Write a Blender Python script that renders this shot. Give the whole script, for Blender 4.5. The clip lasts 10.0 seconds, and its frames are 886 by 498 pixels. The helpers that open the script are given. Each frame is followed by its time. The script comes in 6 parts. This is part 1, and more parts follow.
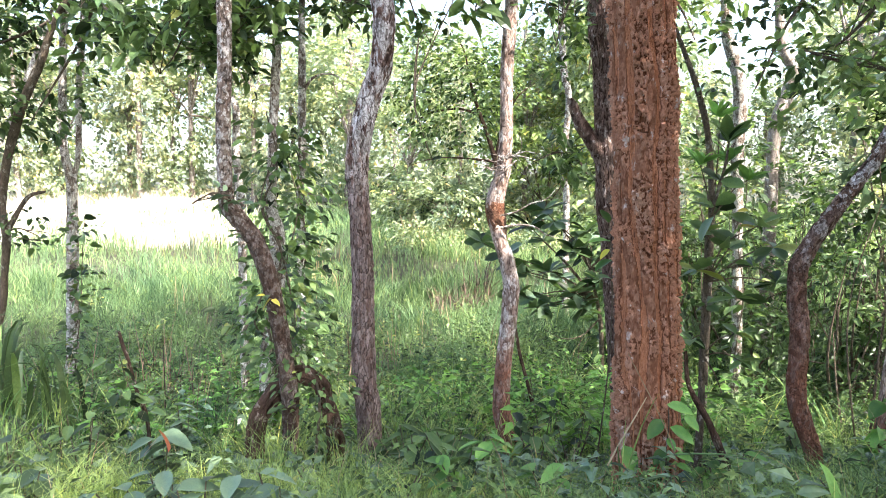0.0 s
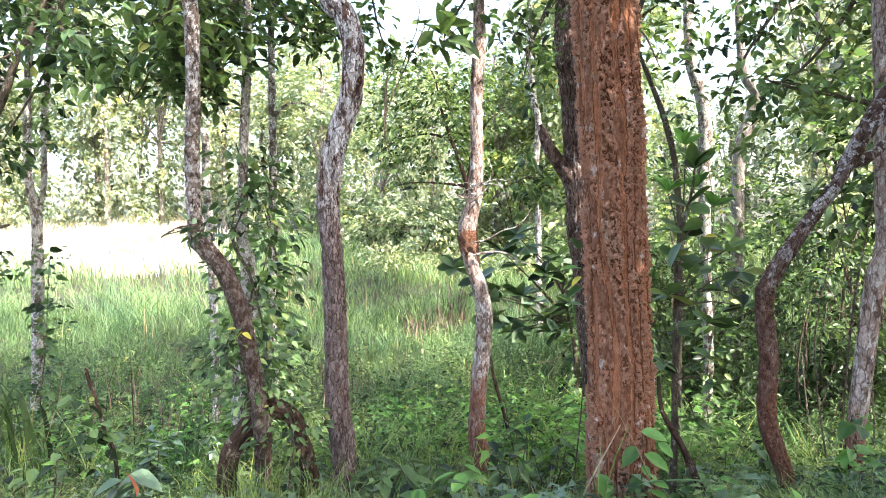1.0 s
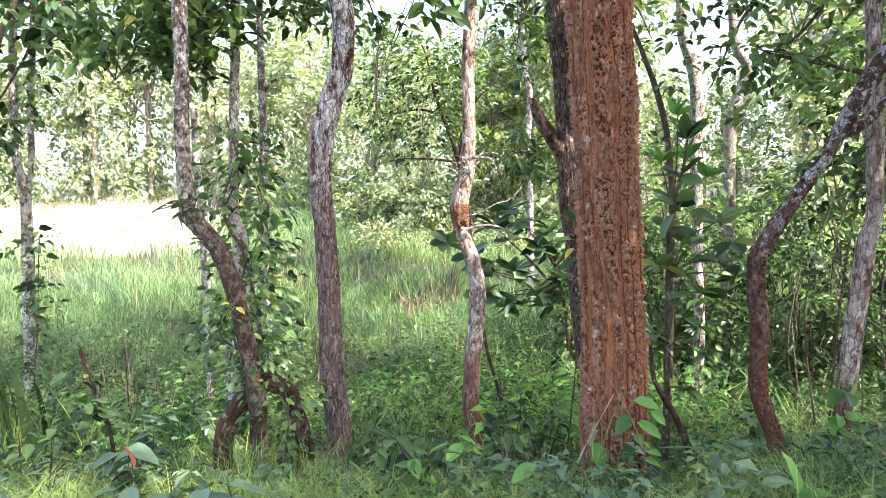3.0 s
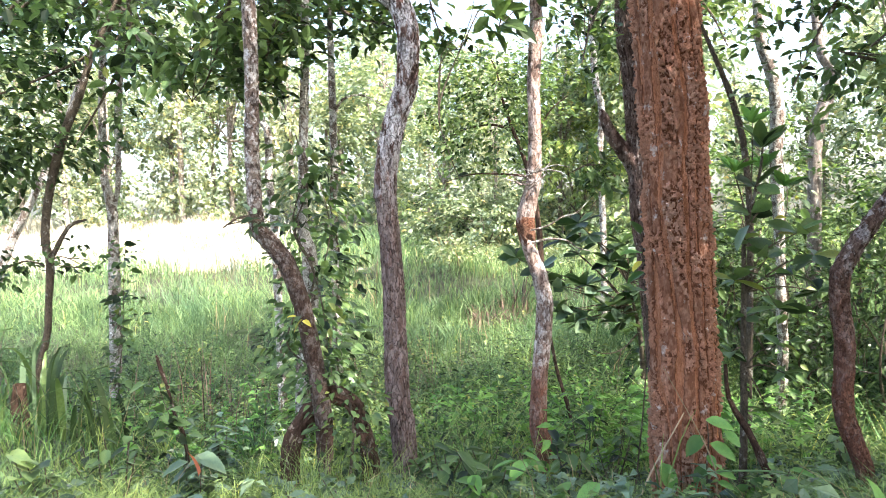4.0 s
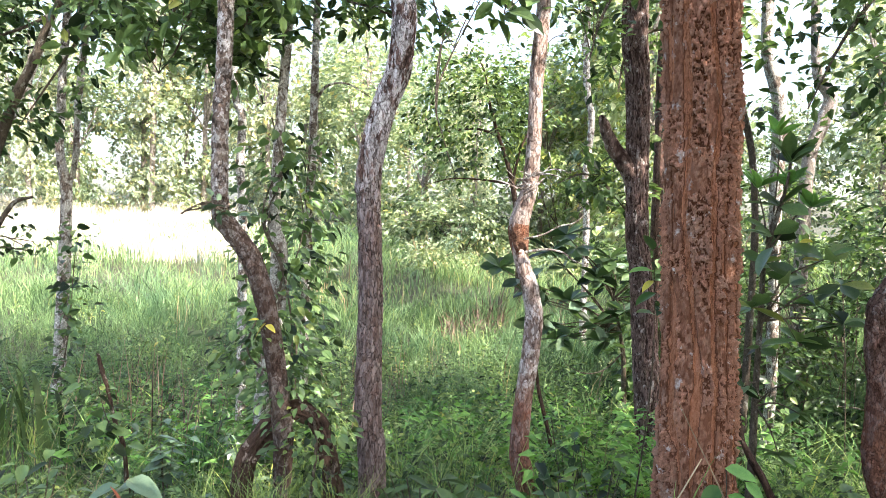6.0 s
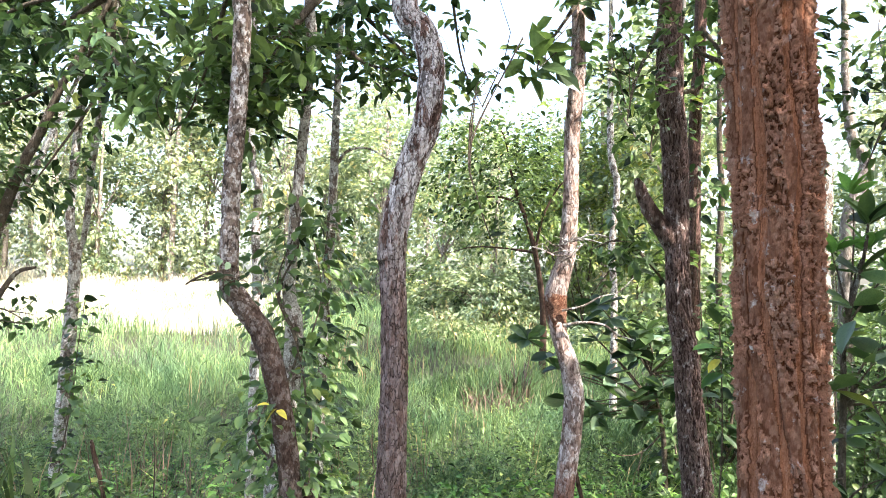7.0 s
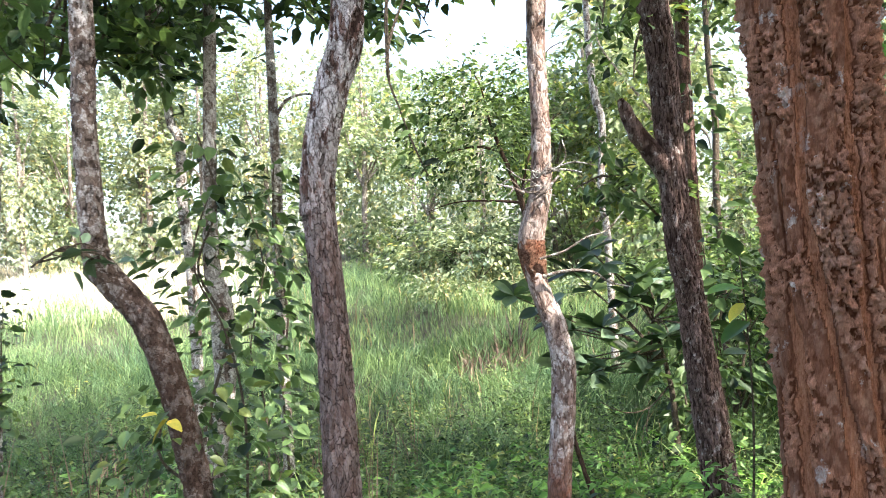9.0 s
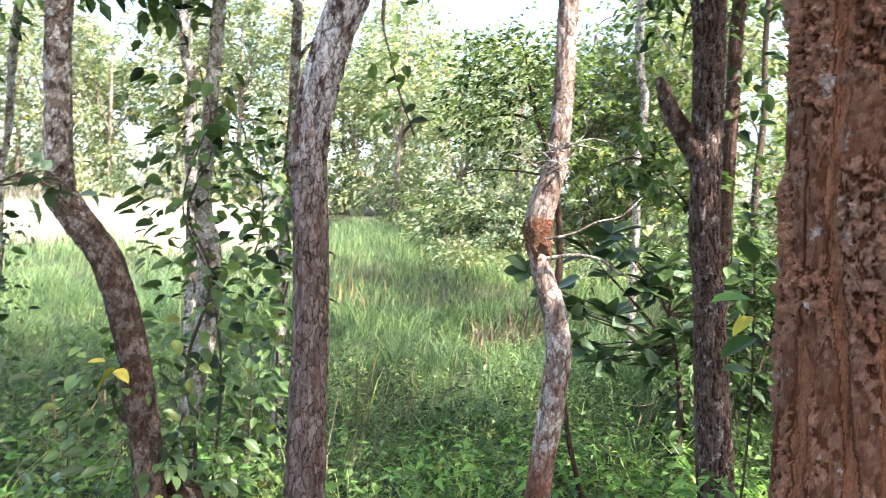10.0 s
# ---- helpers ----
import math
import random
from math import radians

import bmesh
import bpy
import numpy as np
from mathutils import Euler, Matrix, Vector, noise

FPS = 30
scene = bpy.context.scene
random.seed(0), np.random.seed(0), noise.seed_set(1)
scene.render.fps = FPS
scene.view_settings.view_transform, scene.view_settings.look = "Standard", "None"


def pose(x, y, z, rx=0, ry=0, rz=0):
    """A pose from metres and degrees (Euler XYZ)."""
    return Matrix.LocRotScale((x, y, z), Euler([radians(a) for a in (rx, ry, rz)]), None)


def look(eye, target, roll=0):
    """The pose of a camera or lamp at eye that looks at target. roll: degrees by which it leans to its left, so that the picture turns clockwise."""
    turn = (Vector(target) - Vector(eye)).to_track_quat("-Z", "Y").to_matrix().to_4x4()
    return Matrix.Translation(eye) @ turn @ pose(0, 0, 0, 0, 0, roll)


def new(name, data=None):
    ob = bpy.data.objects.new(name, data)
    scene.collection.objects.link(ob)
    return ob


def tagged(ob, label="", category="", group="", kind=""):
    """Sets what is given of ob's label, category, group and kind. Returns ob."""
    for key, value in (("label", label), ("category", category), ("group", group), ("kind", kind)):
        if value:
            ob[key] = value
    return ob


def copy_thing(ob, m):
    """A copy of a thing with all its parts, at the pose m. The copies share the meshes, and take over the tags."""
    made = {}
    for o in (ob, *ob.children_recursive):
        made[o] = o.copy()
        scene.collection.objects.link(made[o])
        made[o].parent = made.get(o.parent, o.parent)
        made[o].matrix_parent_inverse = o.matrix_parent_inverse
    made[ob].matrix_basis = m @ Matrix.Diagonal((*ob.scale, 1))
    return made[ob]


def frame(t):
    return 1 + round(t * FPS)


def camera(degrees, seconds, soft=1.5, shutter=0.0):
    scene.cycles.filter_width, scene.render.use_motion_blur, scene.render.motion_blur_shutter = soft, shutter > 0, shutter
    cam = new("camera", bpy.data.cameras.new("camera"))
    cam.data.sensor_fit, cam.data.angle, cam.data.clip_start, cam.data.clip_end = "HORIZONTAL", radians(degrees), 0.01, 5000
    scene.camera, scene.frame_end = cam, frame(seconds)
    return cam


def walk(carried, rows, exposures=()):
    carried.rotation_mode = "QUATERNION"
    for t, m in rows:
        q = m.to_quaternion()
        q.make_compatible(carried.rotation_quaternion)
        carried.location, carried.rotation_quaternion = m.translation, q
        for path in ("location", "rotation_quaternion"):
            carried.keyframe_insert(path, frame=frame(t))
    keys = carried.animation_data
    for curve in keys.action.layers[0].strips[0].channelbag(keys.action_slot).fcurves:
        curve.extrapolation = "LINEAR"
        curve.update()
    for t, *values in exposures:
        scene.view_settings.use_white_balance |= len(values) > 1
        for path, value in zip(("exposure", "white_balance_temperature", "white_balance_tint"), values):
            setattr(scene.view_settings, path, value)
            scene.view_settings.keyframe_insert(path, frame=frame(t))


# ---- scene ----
cam = camera(64.0, 10.0, soft=0.8, shutter=0.2)
PATH = [
    (0, (0.0, 0.0, 1.5), (0.0, 1.994, 1.343), 0.0),
    (0.5, (0.012, 0.004, 1.543), (0.055, 2.0, 1.423), -0.4),
    (1, (0.01, 0.0, 1.554), (0.085, 1.996, 1.46), -0.8),
    (1.5, (0.013, 0.007, 1.547), (0.102, 2.002, 1.443), -1.1),
    (2, (-0.003, 0.002, 1.534), (0.087, 1.996, 1.413), -0.6),
    (3.5, (0.01, 0.007, 1.514), (0.091, 1.999, 1.349), -2.0),
    (4, (0.076, 0.036, 1.497), (-0.033, 2.03, 1.389), -1.8),
    (4.5, (0.139, 0.061, 1.459), (-0.03, 2.052, 1.367), -1.1),
    (5, (0.043, 0.184, 1.478), (-0.107, 2.177, 1.406), -0.2),
    (5.2, (-0.023, 0.289, 1.468), (-0.122, 2.285, 1.395), -1.3),
    (6.3, (-0.062, 0.739, 1.457), (-0.089, 2.737, 1.36), 2.6),
    (6.5, (-0.071, 0.802, 1.449), (-0.131, 2.8, 1.38), 2.0),
    (7, (-0.168, 1.169, 1.463), (-0.255, 3.165, 1.563), 1.6),
    (7.5, (-0.204, 1.473, 1.46), (-0.155, 3.472, 1.468), -0.6),
    (8, (-0.1, 1.791, 1.463), (-0.221, 3.786, 1.555), -1.1),
    (8.5, (0.017, 2.005, 1.424), (-0.126, 4.0, 1.404), -4.1),
    (9, (0.095, 2.227, 1.402), (0.02, 4.226, 1.394), -3.5),
    (9.5, (0.184, 2.461, 1.41), (0.202, 4.46, 1.374), -1.3),
    (10, (0.286, 2.535, 1.426), (0.123, 4.526, 1.318), 2.7),
]
walk(cam, [(t, look(eye, target, roll)) for t, eye, target, roll in PATH],
     exposures=[(0, 3.08), (4, 3.04), (5, 2.98), (7, 2.92), (8.5, 2.80), (9.5, 2.77), (10, 2.82)])

# ---- light ----
SUN_WAY = Vector((0.62, -0.45, 0.86)).normalized()   # from the place towards the sun
world = bpy.data.worlds.new("sky")
scene.world = world
world.use_nodes = True
wn = world.node_tree.nodes
sky = wn.new("ShaderNodeTexSky")
sky.sky_type = "NISHITA"
sky.sun_disc = False
sky.sun_elevation = math.asin(SUN_WAY.z)
sky.sun_rotation = math.atan2(SUN_WAY.x, SUN_WAY.y)
sky.air_density, sky.dust_density, sky.ozone_density = 1.0, 4.0, 1.0
wn["Background"].inputs["Strength"].default_value = 0.136
world.node_tree.links.new(sky.outputs["Color"], wn["Background"].inputs["Color"])
sun = new("sun", bpy.data.lights.new("sun", "SUN"))
sun.data.energy, sun.data.angle, sun.data.color = 2.75, radians(0.6), (1.0, 0.955, 0.88)
sun.matrix_world = look((0, 0, 30), Vector((0, 0, 30)) - SUN_WAY)


# ---- numbers and noise ----
def hash3(i, j, k, seed):
    h = (i * 374761393 + j * 668265263 + k * 2147483647 + seed * 974634777) & 0xFFFFFFFF
    h = ((h ^ (h >> 13)) * 1274126177) & 0xFFFFFFFF
    return ((h ^ (h >> 16)) & 0xFFFF) / 65535.0


def vnoise(p, seed=0):
    """Smooth noise from 0 to 1 at points p (n, 3)."""
    p = np.asarray(p, float)
    c = np.floor(p).astype(np.int64)
    f = p - c
    f = f * f * (3 - 2 * f)
    out = 0
    for a in (0, 1):
        for b in (0, 1):
            for d in (0, 1):
                w = (f[:, 0] if a else 1 - f[:, 0]) * (f[:, 1] if b else 1 - f[:, 1]) * (f[:, 2] if d else 1 - f[:, 2])
                out = out + w * hash3(c[:, 0] + a, c[:, 1] + b, c[:, 2] + d, seed)
    return out


def fbm(p, seed=0, octaves=3):
    p = np.asarray(p, float)
    return sum(vnoise(p * 2 ** o, seed + o) * 0.5 ** (o + 1) for o in range(octaves))


def cells(p, seed):
    """Distance to the nearest of scattered seeds, and that seed's own random number."""
    p = np.asarray(p, float)
    c = np.floor(p).astype(np.int64)
    best, who = np.full(len(p), 9.0), np.zeros(len(p))
    for a in (-1, 0, 1):
        for b in (-1, 0, 1):
            for d in (-1, 0, 1):
                i, j, k = c[:, 0] + a, c[:, 1] + b, c[:, 2] + d
                q = np.stack([i + hash3(i, j, k, seed), j + hash3(i, j, k, seed + 1), k + hash3(i, j, k, seed + 2)], -1)
                e = ((p - q) ** 2).sum(-1)
                near = e < best
                best = np.where(near, e, best)
                who = np.where(near, hash3(i, j, k, seed + 3), who)
    return np.sqrt(best), who


def ground_z(x, y):
    """Height of the ground: a bank that falls to a hollow meadow and rises again beyond."""
    x, y = np.asarray(x, float), np.asarray(y, float)
    r = np.hypot(x * 0.25, y)
    z = np.interp(r, [0, 2.6, 4.6, 6.2, 7.0, 9.0, 11, 15, 19, 25, 41, 60, 400],
                  [0, -0.05, -0.48, -0.95, -1.2, -1.85, -2.15, -2.0, -1.45, -0.55, 0.9, 1.6, 2.0])
    z = z + 0.75 * np.exp(-((x + 5.2) / 1.3) ** 2 - ((y - 7.3) / 1.1) ** 2)
    z = np.where(y < 0, 0.02 * y, z)
    p = np.stack([x, y, 0 * x], -1).reshape(-1, 3)
    return z + ((vnoise(p * 0.7, 3) - 0.5) * 0.16 + (vnoise(p * 3.1, 4) - 0.5) * 0.05).reshape(x.shape)


def gz(x, y):
    return float(ground_z(np.array([x]), np.array([y]))[0])


# ---- materials ----
def base_mat(name, rough=0.8):
    m = bpy.data.materials.new(name)
    m.use_nodes = True
    nt = m.node_tree
    b = nt.nodes["Principled BSDF"]
    b.inputs["Roughness"].default_value = rough
    return m, nt, b


def link(nt, a, b):
    nt.links.new(a, b)


def coords(nt, scale=(1, 1, 1)):
    tc, mp = nt.nodes.new("ShaderNodeTexCoord"), nt.nodes.new("ShaderNodeMapping")
    mp.inputs["Scale"].default_value = scale
    link(nt, tc.outputs["Object"], mp.inputs["Vector"])
    return mp.outputs["Vector"]


def noise_node(nt, vec, scale, detail=4, rough=0.6):
    n = nt.nodes.new("ShaderNodeTexNoise")
    n.inputs["Scale"].default_value, n.inputs["Detail"].default_value, n.inputs["Roughness"].default_value = scale, detail, rough
    link(nt, vec, n.inputs["Vector"])
    return n.outputs["Fac"]


def ramp(nt, fac, stops):
    r = nt.nodes.new("ShaderNodeValToRGB")
    e = r.color_ramp.elements
    while len(e) < len(stops):
        e.new(0.5)
    for el, (pos, col) in zip(e, stops):
        el.position, el.color = pos, (*col, 1)
    link(nt, fac, r.inputs["Fac"])
    return r.outputs["Color"]


def mix(nt, fac, a, b, mode="MIX"):
    n = nt.nodes.new("ShaderNodeMix")
    n.data_type, n.blend_type = "RGBA", mode
    for sock, v in ((n.inputs[0], fac), (n.inputs[6], a), (n.inputs[7], b)):
        if isinstance(v, (int, float)):
            sock.default_value = v
        elif isinstance(v, tuple):
            sock.default_value = (*v, 1)
        else:
            link(nt, v, sock)
    return n.outputs[2]


def bump(nt, height, strength, dist, bsdf):
    n = nt.nodes.new("ShaderNodeBump")
    n.inputs["Strength"].default_value, n.inputs["Distance"].default_value = strength, dist
    link(nt, height, n.inputs["Height"])
    link(nt, n.outputs["Normal"], bsdf.inputs["Normal"])


def bark_mat(name, dark, mid, light, lichen, amount, stretch=0.22, grain=26.0, plate=None, low=None, lichen_from=None, crevice_shade=0.45, worn=None, lichen_low=0.12, joint=0.3, low_from=(0.3, -0.6), chip=0.0, chip_long=0.5, patch=(11, 0.8), lichen_high=1.0):
    """Rough bark: fissures, fine grain, loose plates of their own tone with shade painted between them, and speckled
    lichen. low: the tone of the barer foot.
    """
    m, nt, b = base_mat(name, 0.9)
    b.inputs["Specular IOR Level"].default_value = 0.06
    long, plain = coords(nt, (1, 1, stretch)), coords(nt)
    n1 = noise_node(nt, long, grain, 8, 0.7)
    n2 = noise_node(nt, plain, 3.0, 4)
    n3 = noise_node(nt, coords(nt, (1, 1, patch[1])), patch[0], 10, 0.68)
    n4 = noise_node(nt, long, grain * 4, 5, 0.75)
    n5 = noise_node(nt, plain, 60.0, 4, 0.7)
    col = ramp(nt, n1, [(0.35, tuple(c * 0.8 for c in dark)), (0.50, mid), (0.65, tuple(c * 1.1 for c in light))])
    col = mix(nt, 0.36, col, ramp(nt, n4, [(0.38, tuple(c * 0.7 for c in dark)), (0.62, light)]))
    col = mix(nt, ramp(nt, n2, [(0.42, (0, 0, 0)), (0.60, (0.4, 0.4, 0.4))]), col, tuple(c * 0.8 for c in mid))
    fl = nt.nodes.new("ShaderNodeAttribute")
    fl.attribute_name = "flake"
    if plate:
        tone = ramp(nt, n4, [(0.3, tuple(c * 0.45 for c in plate)), (0.55, plate), (0.75, tuple(min(1, c * 1.45) for c in plate))])
        if worn:
            n6 = noise_node(nt, coords(nt, (1, 1, 0.5)), 9.0, 6, 0.65)
            tone = mix(nt, ramp(nt, n6, [(0.49, (0, 0, 0)), (0.62, (0.85, 0.85, 0.85))]), tone, ramp(nt, n5, [(0.35, tuple(c * 0.6 for c in worn)), (0.6, worn)]))
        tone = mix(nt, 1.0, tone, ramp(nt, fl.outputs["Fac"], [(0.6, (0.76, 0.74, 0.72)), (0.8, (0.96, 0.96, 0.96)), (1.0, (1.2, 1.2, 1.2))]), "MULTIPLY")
        # darker tone between scales: the shade in the crevices put into colour
        crack_shade = mix(nt, n1, dark, tuple(c * 0.4 for c in dark))
        col = mix(nt, ramp(nt, fl.outputs["Fac"], [(0.1, (0, 0, 0)), (0.27, (crevice_shade, crevice_shade, crevice_shade))]), col, crack_shade)
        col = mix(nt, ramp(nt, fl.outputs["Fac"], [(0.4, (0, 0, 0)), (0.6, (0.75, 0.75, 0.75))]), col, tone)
    if low:
        sx = nt.nodes.new("ShaderNodeSeparateXYZ")
        link(nt, plain, sx.inputs[0])
        mr = nt.nodes.new("ShaderNodeMapRange")
        mr.inputs["From Min"].default_value, mr.inputs["From Max"].default_value = low_from
        link(nt, sx.outputs["Z"], mr.inputs["Value"])
        foot = mix(nt, 1.0, mr.outputs[0], ramp(nt, n2, [(0.34, (0.5, 0.5, 0.5)), (0.48, (1, 1, 1))]), "MULTIPLY")
        grain_low = ramp(nt, n4, [(0.35, tuple(c * 0.55 for c in low)), (0.55, low), (0.72, tuple(c * 1.5 for c in low))])
        col = mix(nt, mix(nt, 1.0, foot, (0.92, 0.92, 0.92), "MULTIPLY"), col, grain_low)
    if amount:
        a = amount
        spot = ramp(nt, n3, [(0.61 - 0.2 * a, (0, 0, 0)), (0.635 - 0.2 * a, (1, 1, 1))])
        grainy = ramp(nt, n5, [(0.40, (0.4, 0.4, 0.4)), (0.60, (1.0, 1.0, 1.0))])
        spot = mix(nt, 1.0, spot, grainy, "MULTIPLY")
        if lichen_from is not None:
            sz = nt.nodes.new("ShaderNodeSeparateXYZ")
            link(nt, plain, sz.inputs[0])
            mz = nt.nodes.new("ShaderNodeMapRange")
            mz.inputs["From Min"].default_value, mz.inputs["From Max"].default_value = lichen_from - 0.35, lichen_from + 0.35
            mz.inputs["To Min"].default_value, mz.inputs["To Max"].default_value = lichen_low, lichen_high
            link(nt, sz.outputs["Z"], mz.inputs["Value"])
            spot = mix(nt, 1.0, spot, mz.outputs[0], "MULTIPLY")
        if low and lichen_high < 1:
            spot = mix(nt, foot, spot, (0.05, 0.05, 0.05))
        if plate:
            spot = mix(nt, 1.0, spot, ramp(nt, fl.outputs["Fac"], [(0.35, (0.3, 0.3, 0.3)), (0.6, (1, 1, 1))]), "MULTIPLY")
        col = mix(nt, spot, col, lichen)
    height = mix(nt, 0.5, n1, n4)
    if chip:
        wob = nt.nodes.new("ShaderNodeTexNoise")
        wob.inputs["Scale"].default_value, wob.inputs["Detail"].default_value = chip * 0.5, 4
        at = coords(nt, (1, 1, chip_long))
        link(nt, at, wob.inputs["Vector"])
        at = mix(nt, 0.035, at, wob.outputs["Color"], "LINEAR_LIGHT")
        cell, edge = nt.nodes.new("ShaderNodeTexVoronoi"), nt.nodes.new("ShaderNodeTexVoronoi")
        edge.feature = "DISTANCE_TO_EDGE"
        for v in (cell, edge):
            v.inputs["Scale"].default_value = chip
            link(nt, at, v.inputs["Vector"])
        line = ramp(nt, edge.outputs["Distance"], [(0.0, (joint, joint * 0.9, joint * 0.85)), (0.09, (1, 1, 1))])
        some = ramp(nt, noise_node(nt, coords(nt), 7.0, 3), [(0.34, (0.25, 0.25, 0.25)), (0.50, (1, 1, 1))])
        col = mix(nt, some, col, mix(nt, 1.0, col, line, "MULTIPLY"))
        grey = nt.nodes.new("ShaderNodeSeparateColor")
        link(nt, cell.outputs["Color"], grey.inputs[0])
        col = mix(nt, 1.0, col, ramp(nt, grey.outputs[0], [(0.0, (0.72, 0.70, 0.68)), (1.0, (1.28, 1.28, 1.28))]), "MULTIPLY")
        height = mix(nt, 0.45, height, mix(nt, 0.5, line, grey.outputs[1]))
    link(nt, col, b.inputs["Base Color"])
    bump(nt, height, 1.0, 0.03, b)
    return m


BARK_F = bark_mat("bark_orange_brown", (0.125, 0.040, 0.020), (0.515, 0.205, 0.103), (0.620, 0.305, 0.182), (0.64, 0.55, 0.50), 0.04, 0.22, 52, (0.545, 0.268, 0.172), crevice_shade=0.8, worn=(0.63, 0.385, 0.280))
BARK_E = bark_mat("bark_dark_brown", (0.045, 0.025, 0.021), (0.142, 0.084, 0.071), (0.225, 0.145, 0.124), (0.44, 0.38, 0.355), 0.20, 0.15, 34, (0.222, 0.148, 0.127), crevice_shade=0.75, worn=(0.30, 0.225, 0.205), chip=42, chip_long=0.3)
BARK_C = bark_mat("bark_grey_brown", (0.050, 0.028, 0.023), (0.195, 0.130, 0.110), (0.300, 0.215, 0.185), (0.56, 0.54, 0.55), 0.80, 0.30, 26, (0.195, 0.118, 0.100), (0.152, 0.102, 0.090), 1.75, 0.85, (0.33, 0.26, 0.235), 0.16, low_from=(1.75, 1.35), chip=32, chip_long=0.34, patch=(13, 0.42), joint=0.22)
# below the elbow the dark bark tone also holds painted shade
BARK_B = bark_mat("bark_grey_lichen", (0.050, 0.035, 0.028), (0.185, 0.142, 0.120), (0.300, 0.250, 0.222), (0.54, 0.52, 0.51), 0.50, 0.4, 26, (0.240, 0.180, 0.150), (0.064, 0.039, 0.029), 1.45, 0.8, (0.40, 0.33, 0.29), 0.18, low_from=(1.6, 1.15), chip=44, chip_long=0.6, patch=(20, 0.9), joint=0.5)
BARK_D = bark_mat("bark_reddish", (0.090, 0.048, 0.036), (0.385, 0.270, 0.228), (0.570, 0.460, 0.400), (0.62, 0.56, 0.53), 0.62, 0.40, 20, (0.350, 0.245, 0.205), (0.215, 0.088, 0.053), 0.95, 0.75, (0.48, 0.39, 0.35), 1.0, low_from=(0.12, -0.30), chip=22, chip_long=0.4, patch=(13, 0.6), joint=0.45, lichen_high=0.55)
BARK_G = bark_mat("bark_curved_tree", (0.030, 0.018, 0.014), (0.105, 0.064, 0.050), (0.180, 0.118, 0.096), (0.52, 0.49, 0.49), 0.50, 0.4, 24, (0.130, 0.080, 0.063), (0.165, 0.074, 0.048), 1.25, 0.7, (0.30, 0.235, 0.21), 0.10, low_from=(1.1, 0.3), chip=46, chip_long=0.6, patch=(16, 0.8))
# pale lichen, spread further to put sunlight on these stems into the colour
BARK_A = bark_mat("bark_pale_thin", (0.055, 0.038, 0.030), (0.200, 0.155, 0.128), (0.330, 0.272, 0.232), (0.60, 0.58, 0.54), 0.70, 0.4, 30, chip=40, chip_long=0.6)
BARK_RED = bark_mat("bark_raw_red", (0.090, 0.034, 0.020), (0.230, 0.092, 0.052), (0.340, 0.170, 0.110), (0.45, 0.38, 0.33), 0.12, 0.5, 40, (0.28, 0.15, 0.10), crevice_shade=0.6, chip=60, chip_long=1.2)
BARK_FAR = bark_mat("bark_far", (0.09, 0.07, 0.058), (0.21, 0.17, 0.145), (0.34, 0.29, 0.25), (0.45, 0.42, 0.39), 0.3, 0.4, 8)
BARK_TWIG = bark_mat("bark_twig", (0.04, 0.03, 0.022), (0.10, 0.078, 0.058), (0.17, 0.135, 0.10), (0.3, 0.28, 0.24), 0.1, 0.4, 40)
BARK_DEAD = bark_mat("bark_dead_wood", (0.022, 0.013, 0.010), (0.062, 0.037, 0.027), (0.115, 0.074, 0.054), (0.30, 0.24, 0.20), 0.15, 0.25, 26, (0.095, 0.058, 0.042))


def leaf_mat(name, dark, light, see=0.45, rough=0.45, yellow=0.0, spec=0.24, low=0.4):
    """Thin green leaf: gloss on top, light passing through, each leaf of its own green."""
    dark, light = (tuple(k * c for k, c in zip((1.08, 0.985, 1.06), t)) for t in (dark, light))
    m, nt, b = base_mat(name, rough)
    geo = nt.nodes.new("ShaderNodeNewGeometry")
    info = nt.nodes.new("ShaderNodeObjectInfo")
    add = nt.nodes.new("ShaderNodeMath")
    add.operation = "ADD"
    link(nt, geo.outputs["Random Per Island"], add.inputs[0])
    link(nt, info.outputs["Random"], add.inputs[1])
    frac = nt.nodes.new("ShaderNodeMath")
    frac.operation = "FRACT"
    link(nt, add.outputs[0], frac.inputs[0])
    stops = [(0.0, tuple(c * low for c in dark)), (0.4, tuple((a + b) / 2 for a, b in zip(dark, light))), (0.78, tuple(c * 1.15 for c in light))]
    if yellow:
        stops += [(1.0 - yellow, light), (1.0, (light[0] * 1.9, light[1] * 1.35, light[2]))]
    col = ramp(nt, frac.outputs[0], stops)
    spots = noise_node(nt, coords(nt), 30.0, 3)
    col = mix(nt, ramp(nt, spots, [(0.45, (0, 0, 0)), (0.75, (0.35, 0.35, 0.35))]), col, tuple(c * 0.55 for c in dark))
    tone = noise_node(nt, coords(nt), 0.9, 3)
    col = mix(nt, 1.0, col, ramp(nt, tone, [(0.35, (0.62, 0.70, 0.82)), (0.62, (1.2, 1.12, 1.0))]), "MULTIPLY")
    link(nt, col, b.inputs["Base Color"])
    b.inputs["Specular IOR Level"].default_value = spec
    tr = nt.nodes.new("ShaderNodeBsdfTranslucent")
    link(nt, mix(nt, 1.0, col, (1.3, 1.35, 0.85), "MULTIPLY"), tr.inputs["Color"])
    ms = nt.nodes.new("ShaderNodeMixShader")
    ms.inputs[0].default_value = see * 0.8
    link(nt, b.outputs[0], ms.inputs[1])
    link(nt, tr.outputs[0], ms.inputs[2])
    link(nt, ms.outputs[0], nt.nodes["Material Output"].inputs["Surface"])
    return m


